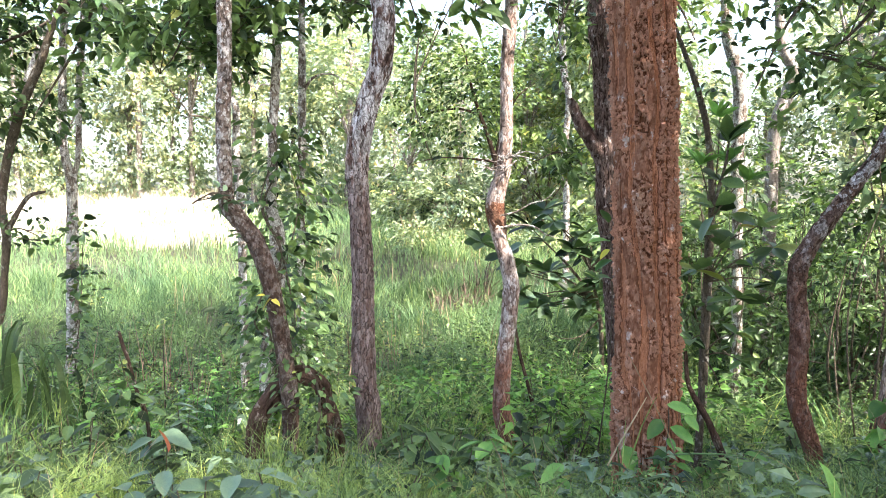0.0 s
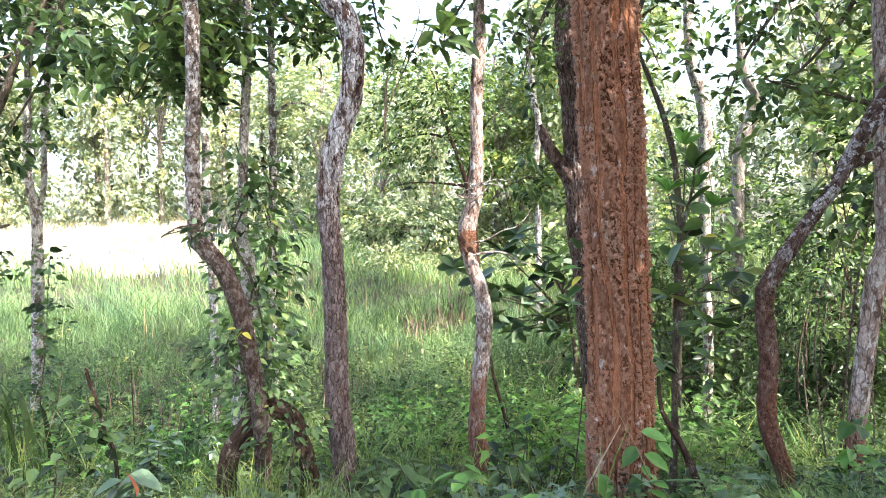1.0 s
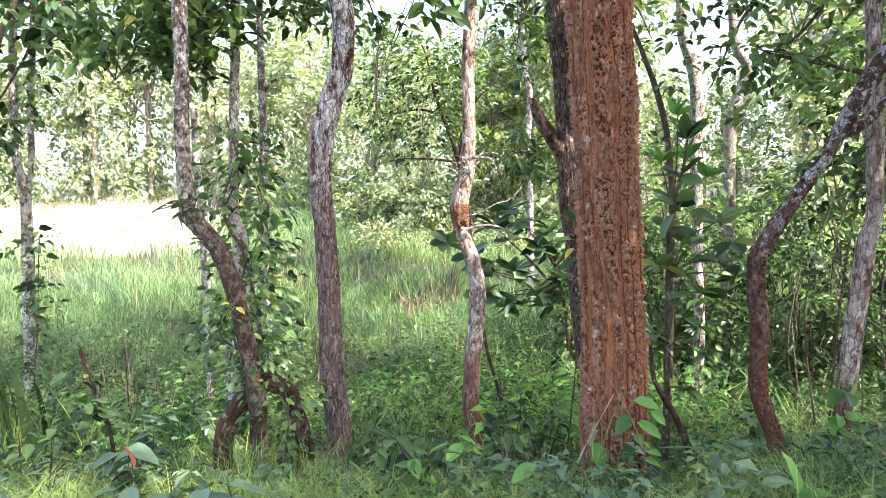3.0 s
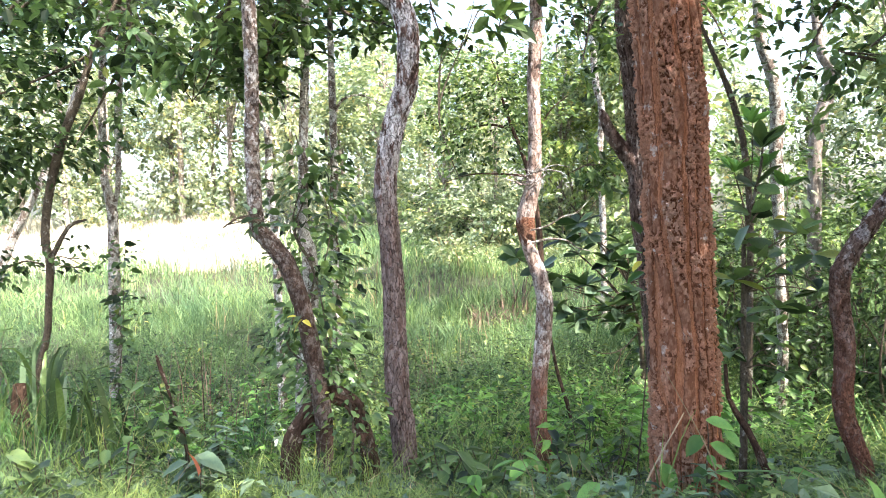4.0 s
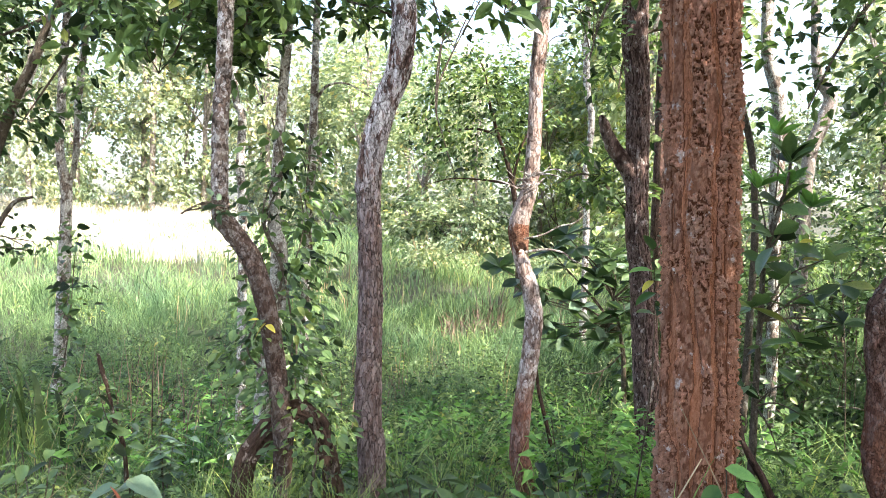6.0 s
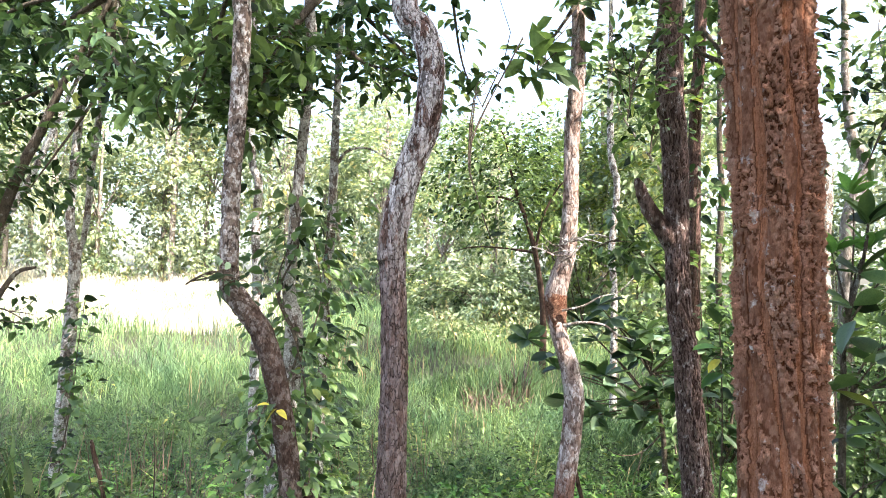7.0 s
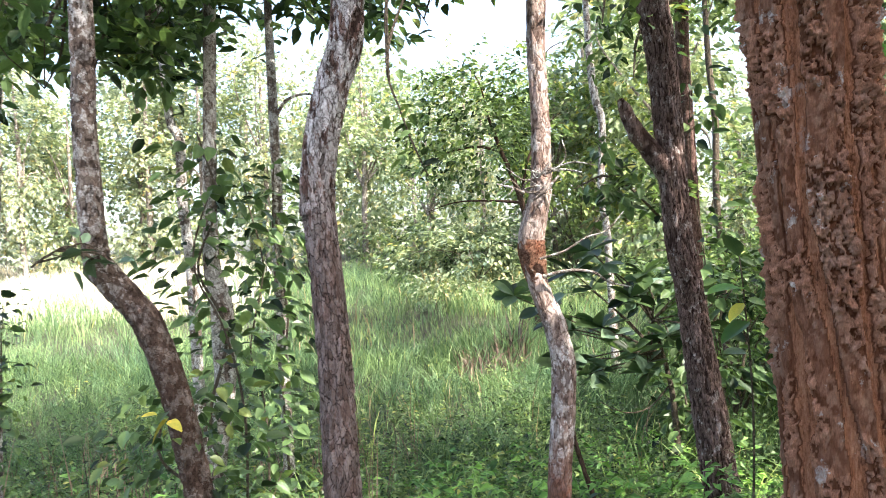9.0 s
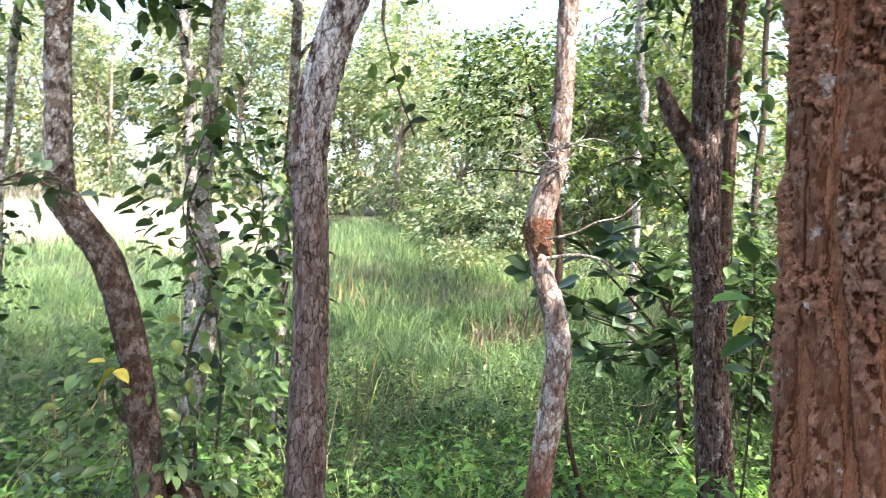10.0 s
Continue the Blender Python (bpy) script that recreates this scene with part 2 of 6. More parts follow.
LEAF_DARK = leaf_mat("leaf_dark_green", (0.024, 0.048, 0.019), (0.078, 0.136, 0.048), 0.52, 0.38)
LEAF_MID = leaf_mat("leaf_mid_green", (0.032, 0.062, 0.026), (0.118, 0.198, 0.064), 0.42, 0.38, 0.04, low=0.3)
LEAF_LIGHT = leaf_mat("leaf_light_green", (0.062, 0.115, 0.044), (0.180, 0.270, 0.098), 0.48, 0.42, 0.05)
# leaf green made lighter and yellower to carry sunlight in its colour
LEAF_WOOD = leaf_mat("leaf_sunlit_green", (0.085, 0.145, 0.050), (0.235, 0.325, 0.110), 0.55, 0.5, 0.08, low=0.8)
LEAF_BLUE = leaf_mat("leaf_blue_green", (0.060, 0.115, 0.062), (0.135, 0.215, 0.120), 0.35, 0.36, 0.0, 0.5, low=0.6)
LEAF_BRIGHT = leaf_mat("leaf_bright_green", (0.100, 0.235, 0.052), (0.165, 0.345, 0.080), 0.50, 0.40)
LEAF_YELLOW = leaf_mat("leaf_yellow", (0.42, 0.38, 0.05), (0.55, 0.50, 0.08), 0.45, 0.5)
LEAF_RED = leaf_mat("leaf_orange_red", (0.45, 0.12, 0.06), (0.52, 0.16, 0.08), 0.45, 0.5)
# far leaves paled and evened in tone: haze and glare put into their colour
LEAF_FAR_HAZE = leaf_mat("leaf_far_haze_green", (0.114, 0.168, 0.095), (0.276, 0.358, 0.205), 0.50, 0.55, 0.08, low=0.9)
LEAF_PALE_HAZE = leaf_mat("leaf_far_haze_pale", (0.172, 0.228, 0.150), (0.374, 0.448, 0.300), 0.50, 0.55, 0.08, low=0.9)
GRASS = leaf_mat("grass_green", (0.055, 0.120, 0.042), (0.200, 0.325, 0.105), 0.40, 0.40, 0.05)
# fresh yellow-green grass; on some tufts this colour also stands for sunlight
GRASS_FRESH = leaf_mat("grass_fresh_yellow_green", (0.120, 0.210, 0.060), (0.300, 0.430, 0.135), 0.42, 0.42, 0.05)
GRASS_DEEP = leaf_mat("grass_deep_green", (0.030, 0.092, 0.030), (0.098, 0.222, 0.066), 0.42, 0.45, 0.04, spec=0.16)
GRASS_MEADOW = leaf_mat("grass_meadow", (0.088, 0.180, 0.076), (0.225, 0.350, 0.158), 0.45, 0.55, 0.05, spec=0.16, low=0.4)
# darker copy of the meadow grass: shade over the hollow's edge put into colour
GRASS_SHADED = leaf_mat("grass_meadow_shaded", (0.050, 0.112, 0.048), (0.132, 0.228, 0.098), 0.42, 0.5, 0.04, spec=0.16)
# near-white grass: the sun's glare on the far bank put into colour
GRASS_GLARE = leaf_mat("grass_pale_glare", (0.55, 0.56, 0.44), (0.74, 0.74, 0.62), 0.35, 0.6)
GRASS_DRY = leaf_mat("grass_dry", (0.20, 0.16, 0.09), (0.40, 0.33, 0.20), 0.35, 0.7)
SEED_DARK = leaf_mat("seed_heads_brown", (0.09, 0.068, 0.05), (0.22, 0.165, 0.12), 0.2, 0.8)


def soil_mat():
    m, nt, b = base_mat("soil_and_litter", 0.95)
    v = coords(nt)
    c = ramp(nt, noise_node(nt, v, 1.2, 6, 0.7), [(0.35, (0.022, 0.018, 0.010)), (0.55, (0.032, 0.036, 0.014)), (0.72, (0.05, 0.065, 0.02))])
    c = mix(nt, ramp(nt, noise_node(nt, v, 18.0, 4), [(0.5, (0, 0, 0)), (0.7, (0.7, 0.7, 0.7))]), c, (0.11, 0.085, 0.05))
    link(nt, c, b.inputs["Base Color"])
    bump(nt, noise_node(nt, v, 25.0, 5), 0.8, 0.05, b)
    return m


SOIL = soil_mat()


# ---- building helpers ----
def mesh_from(name, verts, faces, flake=None, smooth=False):
    """A mesh from vertices (n, 3) and faces (m, k)."""
    verts, faces = np.asarray(verts, np.float32), np.asarray(faces, np.int32)
    me = bpy.data.meshes.new(name)
    me.vertices.add(len(verts))
    me.vertices.foreach_set("co", verts.ravel())
    n, k = faces.shape
    me.loops.add(n * k)
    me.loops.foreach_set("vertex_index", faces.ravel())
    me.polygons.add(n)
    me.polygons.foreach_set("loop_start", np.arange(0, n * k, k, dtype=np.int32))
    me.polygons.foreach_set("use_smooth", np.full(n, smooth))
    me.update(calc_edges=True)
    if flake is not None:
        me.attributes.new("flake", "FLOAT", "POINT").data.foreach_set("value", np.asarray(flake, np.float32))
    return me


def part(name, me, material, parent, label=""):
    ob = new(name, me)
    if material and not me.materials:
        me.materials.append(material)
    if parent:
        ob.parent = parent
        ob.matrix_parent_inverse = parent.matrix_basis.inverted()
    if label:
        ob["label"] = label
    return ob


def thing(name, at, label, category, group="", kind=""):
    e = new(name)
    e.matrix_basis = Matrix.Translation(at)
    return tagged(e, label, category, group, kind)


def unit(v):
    return v / (np.linalg.norm(v, axis=-1, keepdims=True) + 1e-9)


def smooth_line(pts, step):
    """Points (n, 4) of x, y, z, radius along a Catmull-Rom line."""
    p = np.asarray(pts, float)
    q = np.vstack([2 * p[0] - p[1], p, 2 * p[-1] - p[-2]])
    out = []
    for i in range(1, len(q) - 2):
        n = max(2, int(np.linalg.norm(q[i + 1, :3] - q[i, :3]) / step))
        t = (np.arange(n) / n)[:, None]
        a, b, c, d = q[i - 1], q[i], q[i + 1], q[i + 2]
        out.append(0.5 * (2 * b + (c - a) * t + (2 * a - 5 * b + 4 * c - d) * t ** 2 + (3 * b - a - 3 * c + d) * t ** 3))
    out.append(q[-2][None])
    out = np.vstack(out)
    out[:, 3] = out[:, 3].clip(0.001)
    return out


def sweep(pts, segs, step):
    """Rings round a line of points: centres, unit spokes, and for each vertex the circle's x and y, the run along the line and the radius."""
    line = smooth_line(pts, step)
    c, r = line[:, :3], line[:, 3]
    tan = unit(np.gradient(c, axis=0))
    side = np.cross(tan[0], (0.0, 1.0, 0.02))
    th = np.arange(segs) / segs * 2 * np.pi
    rings = []
    along = np.r_[0, np.cumsum(np.linalg.norm(np.diff(c, axis=0), axis=1))]
    for i in range(len(c)):
        side = unit(side - tan[i] * (side @ tan[i]))
        rings.append(np.cos(th)[:, None] * side + np.sin(th)[:, None] * np.cross(tan[i], side))
    n = len(c)
    i, j = np.meshgrid(np.arange(n - 1), np.arange(segs), indexing="ij")
    a, b = i * segs + j, i * segs + (j + 1) % segs
    faces = np.stack([a, b, b + segs, a + segs], -1).reshape(-1, 4)
    return np.repeat(c, segs, 0), np.array(rings).reshape(-1, 3), np.tile(th, n), np.repeat(along, segs), np.repeat(r, segs), faces


def tube(pts, segs=12, step=0.08, rough=0.0, ridge=0.0, seed=0, ridges=9, plates=None, with_flake=False):
    """Vertices and quads of a round stem; rough: uneven surface; ridge: long furrows; plates: loose scales (height, width, length, share). In metres."""
    c, spokes, th, s, rr, f = sweep(pts, segs, step)
    cx, cy = np.cos(th), np.sin(th)
    d = np.zeros(len(c))
    if rough:
        d += rough * (fbm(np.stack([cx * 1.6, cy * 1.6, s * 2.5], -1), seed) - 0.45) * 2
        d += rough * 0.5 * (fbm(np.stack([cx * rr * 40, cy * rr * 40, s * 22], -1), seed + 11) - 0.45) * 2
    crest = 0.0
    if ridge:
        wob = (fbm(np.stack([cx * 1.2, cy * 1.2, s * 1.3], -1), seed + 21) - 0.45) * 1.6
        v = np.abs(np.sin((th + wob) * ridges / 2 + 1.5 * (vnoise(np.stack([cx * 2, cy * 2, s * 0.8], -1), seed + 5) - 0.5)))
        d += ridge * (v ** 0.6 - 0.7)
        crest = 0.45 * (v ** 0.6 - 0.72)
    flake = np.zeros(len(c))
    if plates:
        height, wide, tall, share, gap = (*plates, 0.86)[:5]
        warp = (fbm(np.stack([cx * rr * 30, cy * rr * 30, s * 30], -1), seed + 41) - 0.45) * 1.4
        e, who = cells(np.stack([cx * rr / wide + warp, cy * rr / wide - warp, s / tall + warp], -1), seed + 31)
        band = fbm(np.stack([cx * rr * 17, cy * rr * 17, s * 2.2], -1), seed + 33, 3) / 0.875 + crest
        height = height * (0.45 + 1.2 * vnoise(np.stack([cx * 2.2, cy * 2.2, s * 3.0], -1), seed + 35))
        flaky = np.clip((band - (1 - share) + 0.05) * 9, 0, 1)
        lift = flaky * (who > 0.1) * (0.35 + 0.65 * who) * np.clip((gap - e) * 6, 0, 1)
        # low values mark gaps between plates, which get painted shade
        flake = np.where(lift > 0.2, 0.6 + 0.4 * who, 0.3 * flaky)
        d += height * (lift * (1.1 - 0.5 * e) - 0.3 * flaky)
    v = c + spokes * (rr + d)[:, None]
    return (v, f, flake) if with_flake else (v, f)


def furrowed(pts, segs, step, seed, strips=11, groove=0.022, lump=0.026, wide=0.024, tall=0.034):
    """A trunk with smooth long channels between ridges of crumbling, lifted scales. Returns vertices, quads and how far each point is a scale."""
    c, spokes, th, s, rr, f = sweep(pts, segs, step)
    cx, cy = np.cos(th), np.sin(th)
    at = lambda k, m: np.stack([cx * k, cy * k, s * m], -1)  # noqa: E731
    wob = (fbm(at(1.4, 0.9), seed) - 0.45) * 1.5 + (fbm(at(5.0, 5.0), seed + 2) - 0.45) * 0.16
    v = np.sin((th + wob) * strips / 2) ** 2
    cut = 0.03 + 0.24 * vnoise(at(2.6, 1.8), seed + 4)
    crest = np.clip((v - cut + 0.10) / 0.28, 0, 1)
    crest = crest * crest * (3 - 2 * crest)
    d = groove * (crest - 0.6) + 0.006 * (fbm(at(9.0, 1.5), seed + 6) - 0.45)
    warp = (fbm(at(rr * 42, 42), seed + 8) - 0.45) * 1.1
    q = np.stack([cx * rr / wide + warp, cy * rr / wide - warp, s / tall + warp], -1)
    e, who = cells(q, seed + 10)
    e2, who2 = cells(q * 2.1 + 7.3, seed + 20)
    rag = np.clip((fbm(at(rr * 11, 4.0), seed + 30) / 0.875 - 0.38) * 7, 0.15, 1) * (0.25 + 0.75 * crest)
    body = np.clip((0.80 - e) * 4, 0, 1) * (who > 0.22)
    lean = vnoise(q * 1.4, seed + 40) - 0.5
    d += lump * rag * (body * (0.35 + 0.75 * who + 1.1 * lean) - 0.25)
    crumb = np.clip((0.62 - e2) * 5, 0, 1) * (who2 > 0.45)
    d += 0.4 * lump * np.maximum(rag, 0.22) * crumb + 0.010 * (fbm(at(rr * 60, 9.0), seed + 50) - 0.45)
    # 0.26 marks gaps between scales, where the bark colour holds painted shade
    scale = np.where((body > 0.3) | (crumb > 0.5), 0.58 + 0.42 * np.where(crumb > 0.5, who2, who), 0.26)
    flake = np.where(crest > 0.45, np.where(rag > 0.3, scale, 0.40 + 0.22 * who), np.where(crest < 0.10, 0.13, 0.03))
    return c + spokes * (rr + d)[:, None], f, flake


def joined(pieces):
    """One vertex and face array out of several."""
    vs, fs, n = [], [], 0
    for v, f in pieces:
        vs.append(v)
        fs.append(np.asarray(f) + n)
        n += len(v)
    return np.vstack(vs), np.vstack(fs)


def leaves(pos, way, size, ratio=0.5, fold=0.18, seed=0, droop=0.15, plain=False):
    """Ovate leaves: base at pos, pointing along way; quads, two for each leaf with a fold at the midrib."""
    r = np.random.default_rng(seed)
    pos, way = np.asarray(pos, float), unit(np.asarray(way, float))
    n = len(pos)
    size = np.broadcast_to(np.asarray(size, float), (n,))[:, None]
    up = unit(np.stack([r.normal(0, 0.45, n), r.normal(0, 0.45, n), np.ones(n)], -1))
    side = unit(np.cross(way, up))
    nor = np.cross(side, way)
    w = size * ratio * 0.5
    p = lambda a, b, c: pos + way * size * a + side * w * b + nor * size * c  # noqa: E731
    if plain:
        vs = np.stack([pos, p(0.42, 1.0, fold * 0.5), p(1.0, 0, -droop), p(0.42, -1.0, fold * 0.5), p(0.5, 0, -0.05)], 1)
        k = np.arange(n)[:, None] * 5
        return vs.reshape(-1, 3), np.concatenate([k + [0, 1, 2, 4], k + [0, 4, 2, 3]], 0)
    vs = np.stack([pos, p(0.30, 0.95, fold * 0.5), p(0.68, 0.75, fold * 0.4 - droop * 0.4), p(1.0, 0, -droop),
                   p(0.68, -0.75, fold * 0.4 - droop * 0.4), p(0.30, -0.95, fold * 0.5), p(0.35, 0, 0), p(0.7, 0, -droop * 0.3)], 1)
    k = np.arange(n)[:, None] * 8
    f = np.concatenate([k + [0, 1, 2, 7], k + [0, 7, 4, 5], k + [7, 2, 3, 4]], 0)
    return vs.reshape(-1, 3), f


def small_leaves(pos, way, size, ratio=0.55, seed=0):
    """Lozenge leaves of one quad, for crowns farther off."""
    r = np.random.default_rng(seed)
    pos, way = np.asarray(pos, float), unit(np.asarray(way, float))
    n = len(pos)
    size = np.broadcast_to(np.asarray(size, float), (n,))[:, None]
    up = unit(np.stack([r.normal(0, 0.6, n), r.normal(0, 0.6, n), np.ones(n)], -1))
    side = unit(np.cross(way, up))
    nor = np.cross(side, way)
    w = size * ratio * 0.5
    vs = np.stack([pos, pos + way * size * 0.45 + side * w + nor * size * 0.08, pos + way * size - nor * size * 0.1, pos + way * size * 0.45 - side * w + nor * size * 0.08], 1)
    return vs.reshape(-1, 3), (np.arange(n)[:, None] * 4 + [0, 1, 2, 3])


def blades(x, y, height, width, lean, seed, bend=0.5, plain=False):
    """Grass blades, two quads each, rooted on the ground."""
    r = np.random.default_rng(seed)
    n = len(x)
    z = ground_z(x, y) - 0.02
    a, turn = r.uniform(0, 2 * np.pi, n), r.uniform(0, 2 * np.pi, n)
    h = height * r.uniform(0.5, 1.25, n) * (0.45 + 1.15 * vnoise(np.stack([x * 0.8, y * 0.8, 0 * x], -1), seed + 3)) * bank(x, y)
    l = h * lean * r.uniform(0.2, 1.5, n)
    dx, dy = np.cos(a), np.sin(a)
    sx, sy = np.cos(turn) * width, np.sin(turn) * width
    root = np.stack([x, y, z], -1)
    s = np.stack([sx, sy, 0 * sx], -1)
    d = np.stack([dx * l, dy * l, 0 * dx], -1)
    up = np.stack([0 * h, 0 * h, h], -1)
    mid = root + d * (0.35 - 0.1 * bend) + up * 0.6
    tip = root + d + up * (1 - 0.25 * bend * lean)
    v = np.stack([root - s * 0.5, root + s * 0.5, mid + s * 0.45, mid - s * 0.45, tip + s * 0.06, tip - s * 0.06], 1)
    if plain:
        return v[:, [0, 2, 4, 3]].reshape(-1, 3), np.arange(n)[:, None] * 4 + [0, 1, 2, 3]
    k = np.arange(n)[:, None] * 6
    return v.reshape(-1, 3), np.concatenate([k + [0, 1, 2, 3], k + [3, 2, 4, 5]], 0)


def grow_limbs(start, centres, r0, seed, segs=5):
    """Bent limbs from a point of a trunk to the leaf clusters."""
    r = np.random.default_rng(seed)
    out = []
    for c in centres:
        c = np.asarray(c)
        s = np.asarray(start(r.uniform()) if callable(start) else start)
        m = s * 0.5 + c * 0.5 + r.normal(0, 0.12, 3) * np.linalg.norm(c - s) + np.array([0, 0, 0.1 * np.linalg.norm(c - s)])
        out.append(tube([(*s, r0), (*m, r0 * 0.6), (*c, r0 * 0.2)], segs, 0.2))
    return joined(out)


def blob_points(n, centre, size, seed, shell=0.5):
    """Uneven scatter inside an ellipsoid, thicker towards its skin, with gaps."""
    r = np.random.default_rng(seed)
    out = []
    while len(out) < n:
        d = unit(r.normal(0, 1, 3)) * (shell + (1 - shell) * r.uniform() ** 0.6) * (0.75 + 0.5 * r.uniform())
        if vnoise(np.array([d * 2.2 + seed]), seed)[0] > 0.40:
            out.append(np.array(centre) + d * np.array(size))
    return np.array(out)


def to_ground(pts, flare=1.25):
    """The stem's lower end carried into the ground."""
    x, y, z, r = pts[-1]
    dx = (pts[-1][0] - pts[-2][0]) * 0.3
    g = gz(x + dx, y)
    return list(pts) + [(x + dx * 0.6, y, min(z - 0.05, 0.5 * (z + g)), r * 1.05), (x + dx, y, min(g, z - 0.1) - 0.12, r * flare)]


def upwards(pts, top, bend=(0.0, 0.0)):
    """The stem's upper end carried up to the height top."""
    x, y, z, r = pts[0]
    x2 = pts[0][0] - pts[1][0]
    n = max(2, int((top - z) / 0.8))
    more = []
    for i in range(n, 0, -1):
        f = i / n
        more.append((x + 0.5 * x2 * f + bend[0] * f, y + bend[1] * f, z + (top - z) * f, r * (1 - 0.55 * f)))
    return more + list(pts)


def sprays(centres, outward, per, length, size, seed, fine=True, ratio=0.5, droop=-0.2):
    """Leafy twigs: leaves set left and right along each twig."""
    r = np.random.default_rng(seed)
    c, o = np.asarray(centres, float), unit(np.asarray(outward, float))
    n = len(c)
    d = unit(o * [1, 1, 0.4] + r.normal(0, 0.45, (n, 3)) * [1, 1, 0.5] + [0, 0, droop])
    side = unit(np.cross(d, unit(np.stack([r.normal(0, 0.3, n), r.normal(0, 0.3, n), np.ones(n)], -1))))
    f = np.linspace(0.0, 1.0, per)[None, :, None]
    sign = np.where(np.arange(per) % 2, 1.0, -1.0)[None, :, None]
    ln = length * r.uniform(0.6, 1.3, (n, 1, 1))
    pos = c[:, None] + d[:, None] * (f - 0.35) * ln + r.normal(0, 0.10, (n, per, 3)) * length
    way = d[:, None] * (0.4 + 0.6 * f) + side[:, None] * sign * (1.0 - 0.7 * f) + r.normal(0, 0.45, (n, per, 3)) + [0, 0, -0.2]
    sz = size * r.uniform(0.6, 1.2, (n, per))
    return (leaves if fine else small_leaves)(pos.reshape(-1, 3), way.reshape(-1, 3), sz.ravel(), ratio=ratio, seed=seed)


def branch_parts(t, start, ends, r0, seed, bark, segs=6, name="branch", step=0.15):
    """Bent branches, one by one, from a point of the stem to the leaf sprays."""
    for i, e in enumerate(ends):
        v, f = grow_limbs(start, [e], r0, seed + i, segs)
        part(name, mesh_from(name, v, f, smooth=True), bark, t)


def crown_parts(t, start, crown, leaf, seed, branches=7, r0=0.035, name="crown", bark=None):
    centre, size, n, per, length, leaf_len, fine = crown
    c = blob_points(n, centre, size, seed)
    branch_parts(t, start, c[:: max(1, n // branches)][:branches], r0, seed, bark or BARK_TWIG)
    part(name, mesh_from(name, *sprays(c, c - np.array(centre), per, length, leaf_len, seed, fine)), leaf, t)


def tree(label, pts, bark, top=None, bend=(0, 0), segs=18, step=0.05, rough=0.006, ridge=0.0, ridges=9, plates=None,
         crown=None, leaf=None, seed=1, category="tree", group="trees of the grove", limbs=(), name="tree", flat=False, furrow=None):
    """A tree of its own: trunk, limbs and a crown of leafy twigs."""
    full = to_ground(pts)
    foot = full[-1]
    upper = []
    if top:
        more = upwards(full[:2], top, bend)[:-2]
        near = [p for p in more if p[2] < full[0][2] + 1.5]
        upper, full = more[: len(more) - len(near)], near + full
    t = thing(name, foot[:3], label, category, group)
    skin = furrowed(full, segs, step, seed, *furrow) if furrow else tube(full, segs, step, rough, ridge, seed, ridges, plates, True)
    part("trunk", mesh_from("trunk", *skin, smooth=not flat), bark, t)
    tip = full[0][:3]
    if upper:
        tip = upper[0][:3]
        up = upper + [full[0], full[1]]
        part("upper_trunk", mesh_from("upper_trunk", *tube(up, 16, 0.15, rough, 0, seed), smooth=True), bark, t)
    for lp in limbs:
        part("limb", mesh_from("limb", *tube(lp, 12, 0.04, rough * 0.8, 0, seed + 3, plates=plates, with_flake=True), smooth=True), bark, t)
    if crown:
        crown_parts(t, np.array(tip), crown, leaf or LEAF_DARK, seed)
    return t


# crown assumed above the view, placed to steer sun and shade below
def crown_of(x, y, z, rx, rz, n=70):
    return ((x, y, z), (rx, rx, rz), n, 16, 0.9, 0.32, False)


# ---- the ground ----
def build_ground():
    u = np.linspace(-1, 1, 160)
    xs = np.sign(u) * (np.abs(u) ** 2.2) * 300 + u * 12
    w = np.linspace(0, 1, 200)
    ys = -40 + w * 70 + w ** 5 * 500
    X, Y = np.meshgrid(xs, ys, indexing="ij")
    V = np.stack([X, Y, ground_z(X, Y)], -1).reshape(-1, 3)
    a, b = len(xs), len(ys)
    i, j = np.meshgrid(np.arange(a - 1), np.arange(b - 1), indexing="ij")
    k = i * b + j
    F = np.stack([k, k + b, k + b + 1, k + 1], -1).reshape(-1, 4)
    g = part("ground", mesh_from("ground", V, F, smooth=True), SOIL, None)
    tagged(g, "dark soil and leaf litter bank falling to a meadow", "ground", kind="structure")


build_ground()

# ---- the trunks, near to far ----
tree("thick tree with furrowed flaky orange-brown bark",
     [(1.31, 4.82, 2.9, 0.201), (1.35, 4.82, 2.16, 0.197), (1.39, 4.82, 0.995, 0.199), (1.42, 4.82, -0.2, 0.215), (1.44, 4.82, -0.444, 0.219)],
     BARK_F, top=8.0, segs=300, step=0.0085, furrow=(12, 0.020, 0.027, 0.020, 0.028), seed=3, flat=True,
     crown=crown_of(1.3, 2.9, 8.3, 2.4, 1.5, 80), leaf=LEAF_DARK)
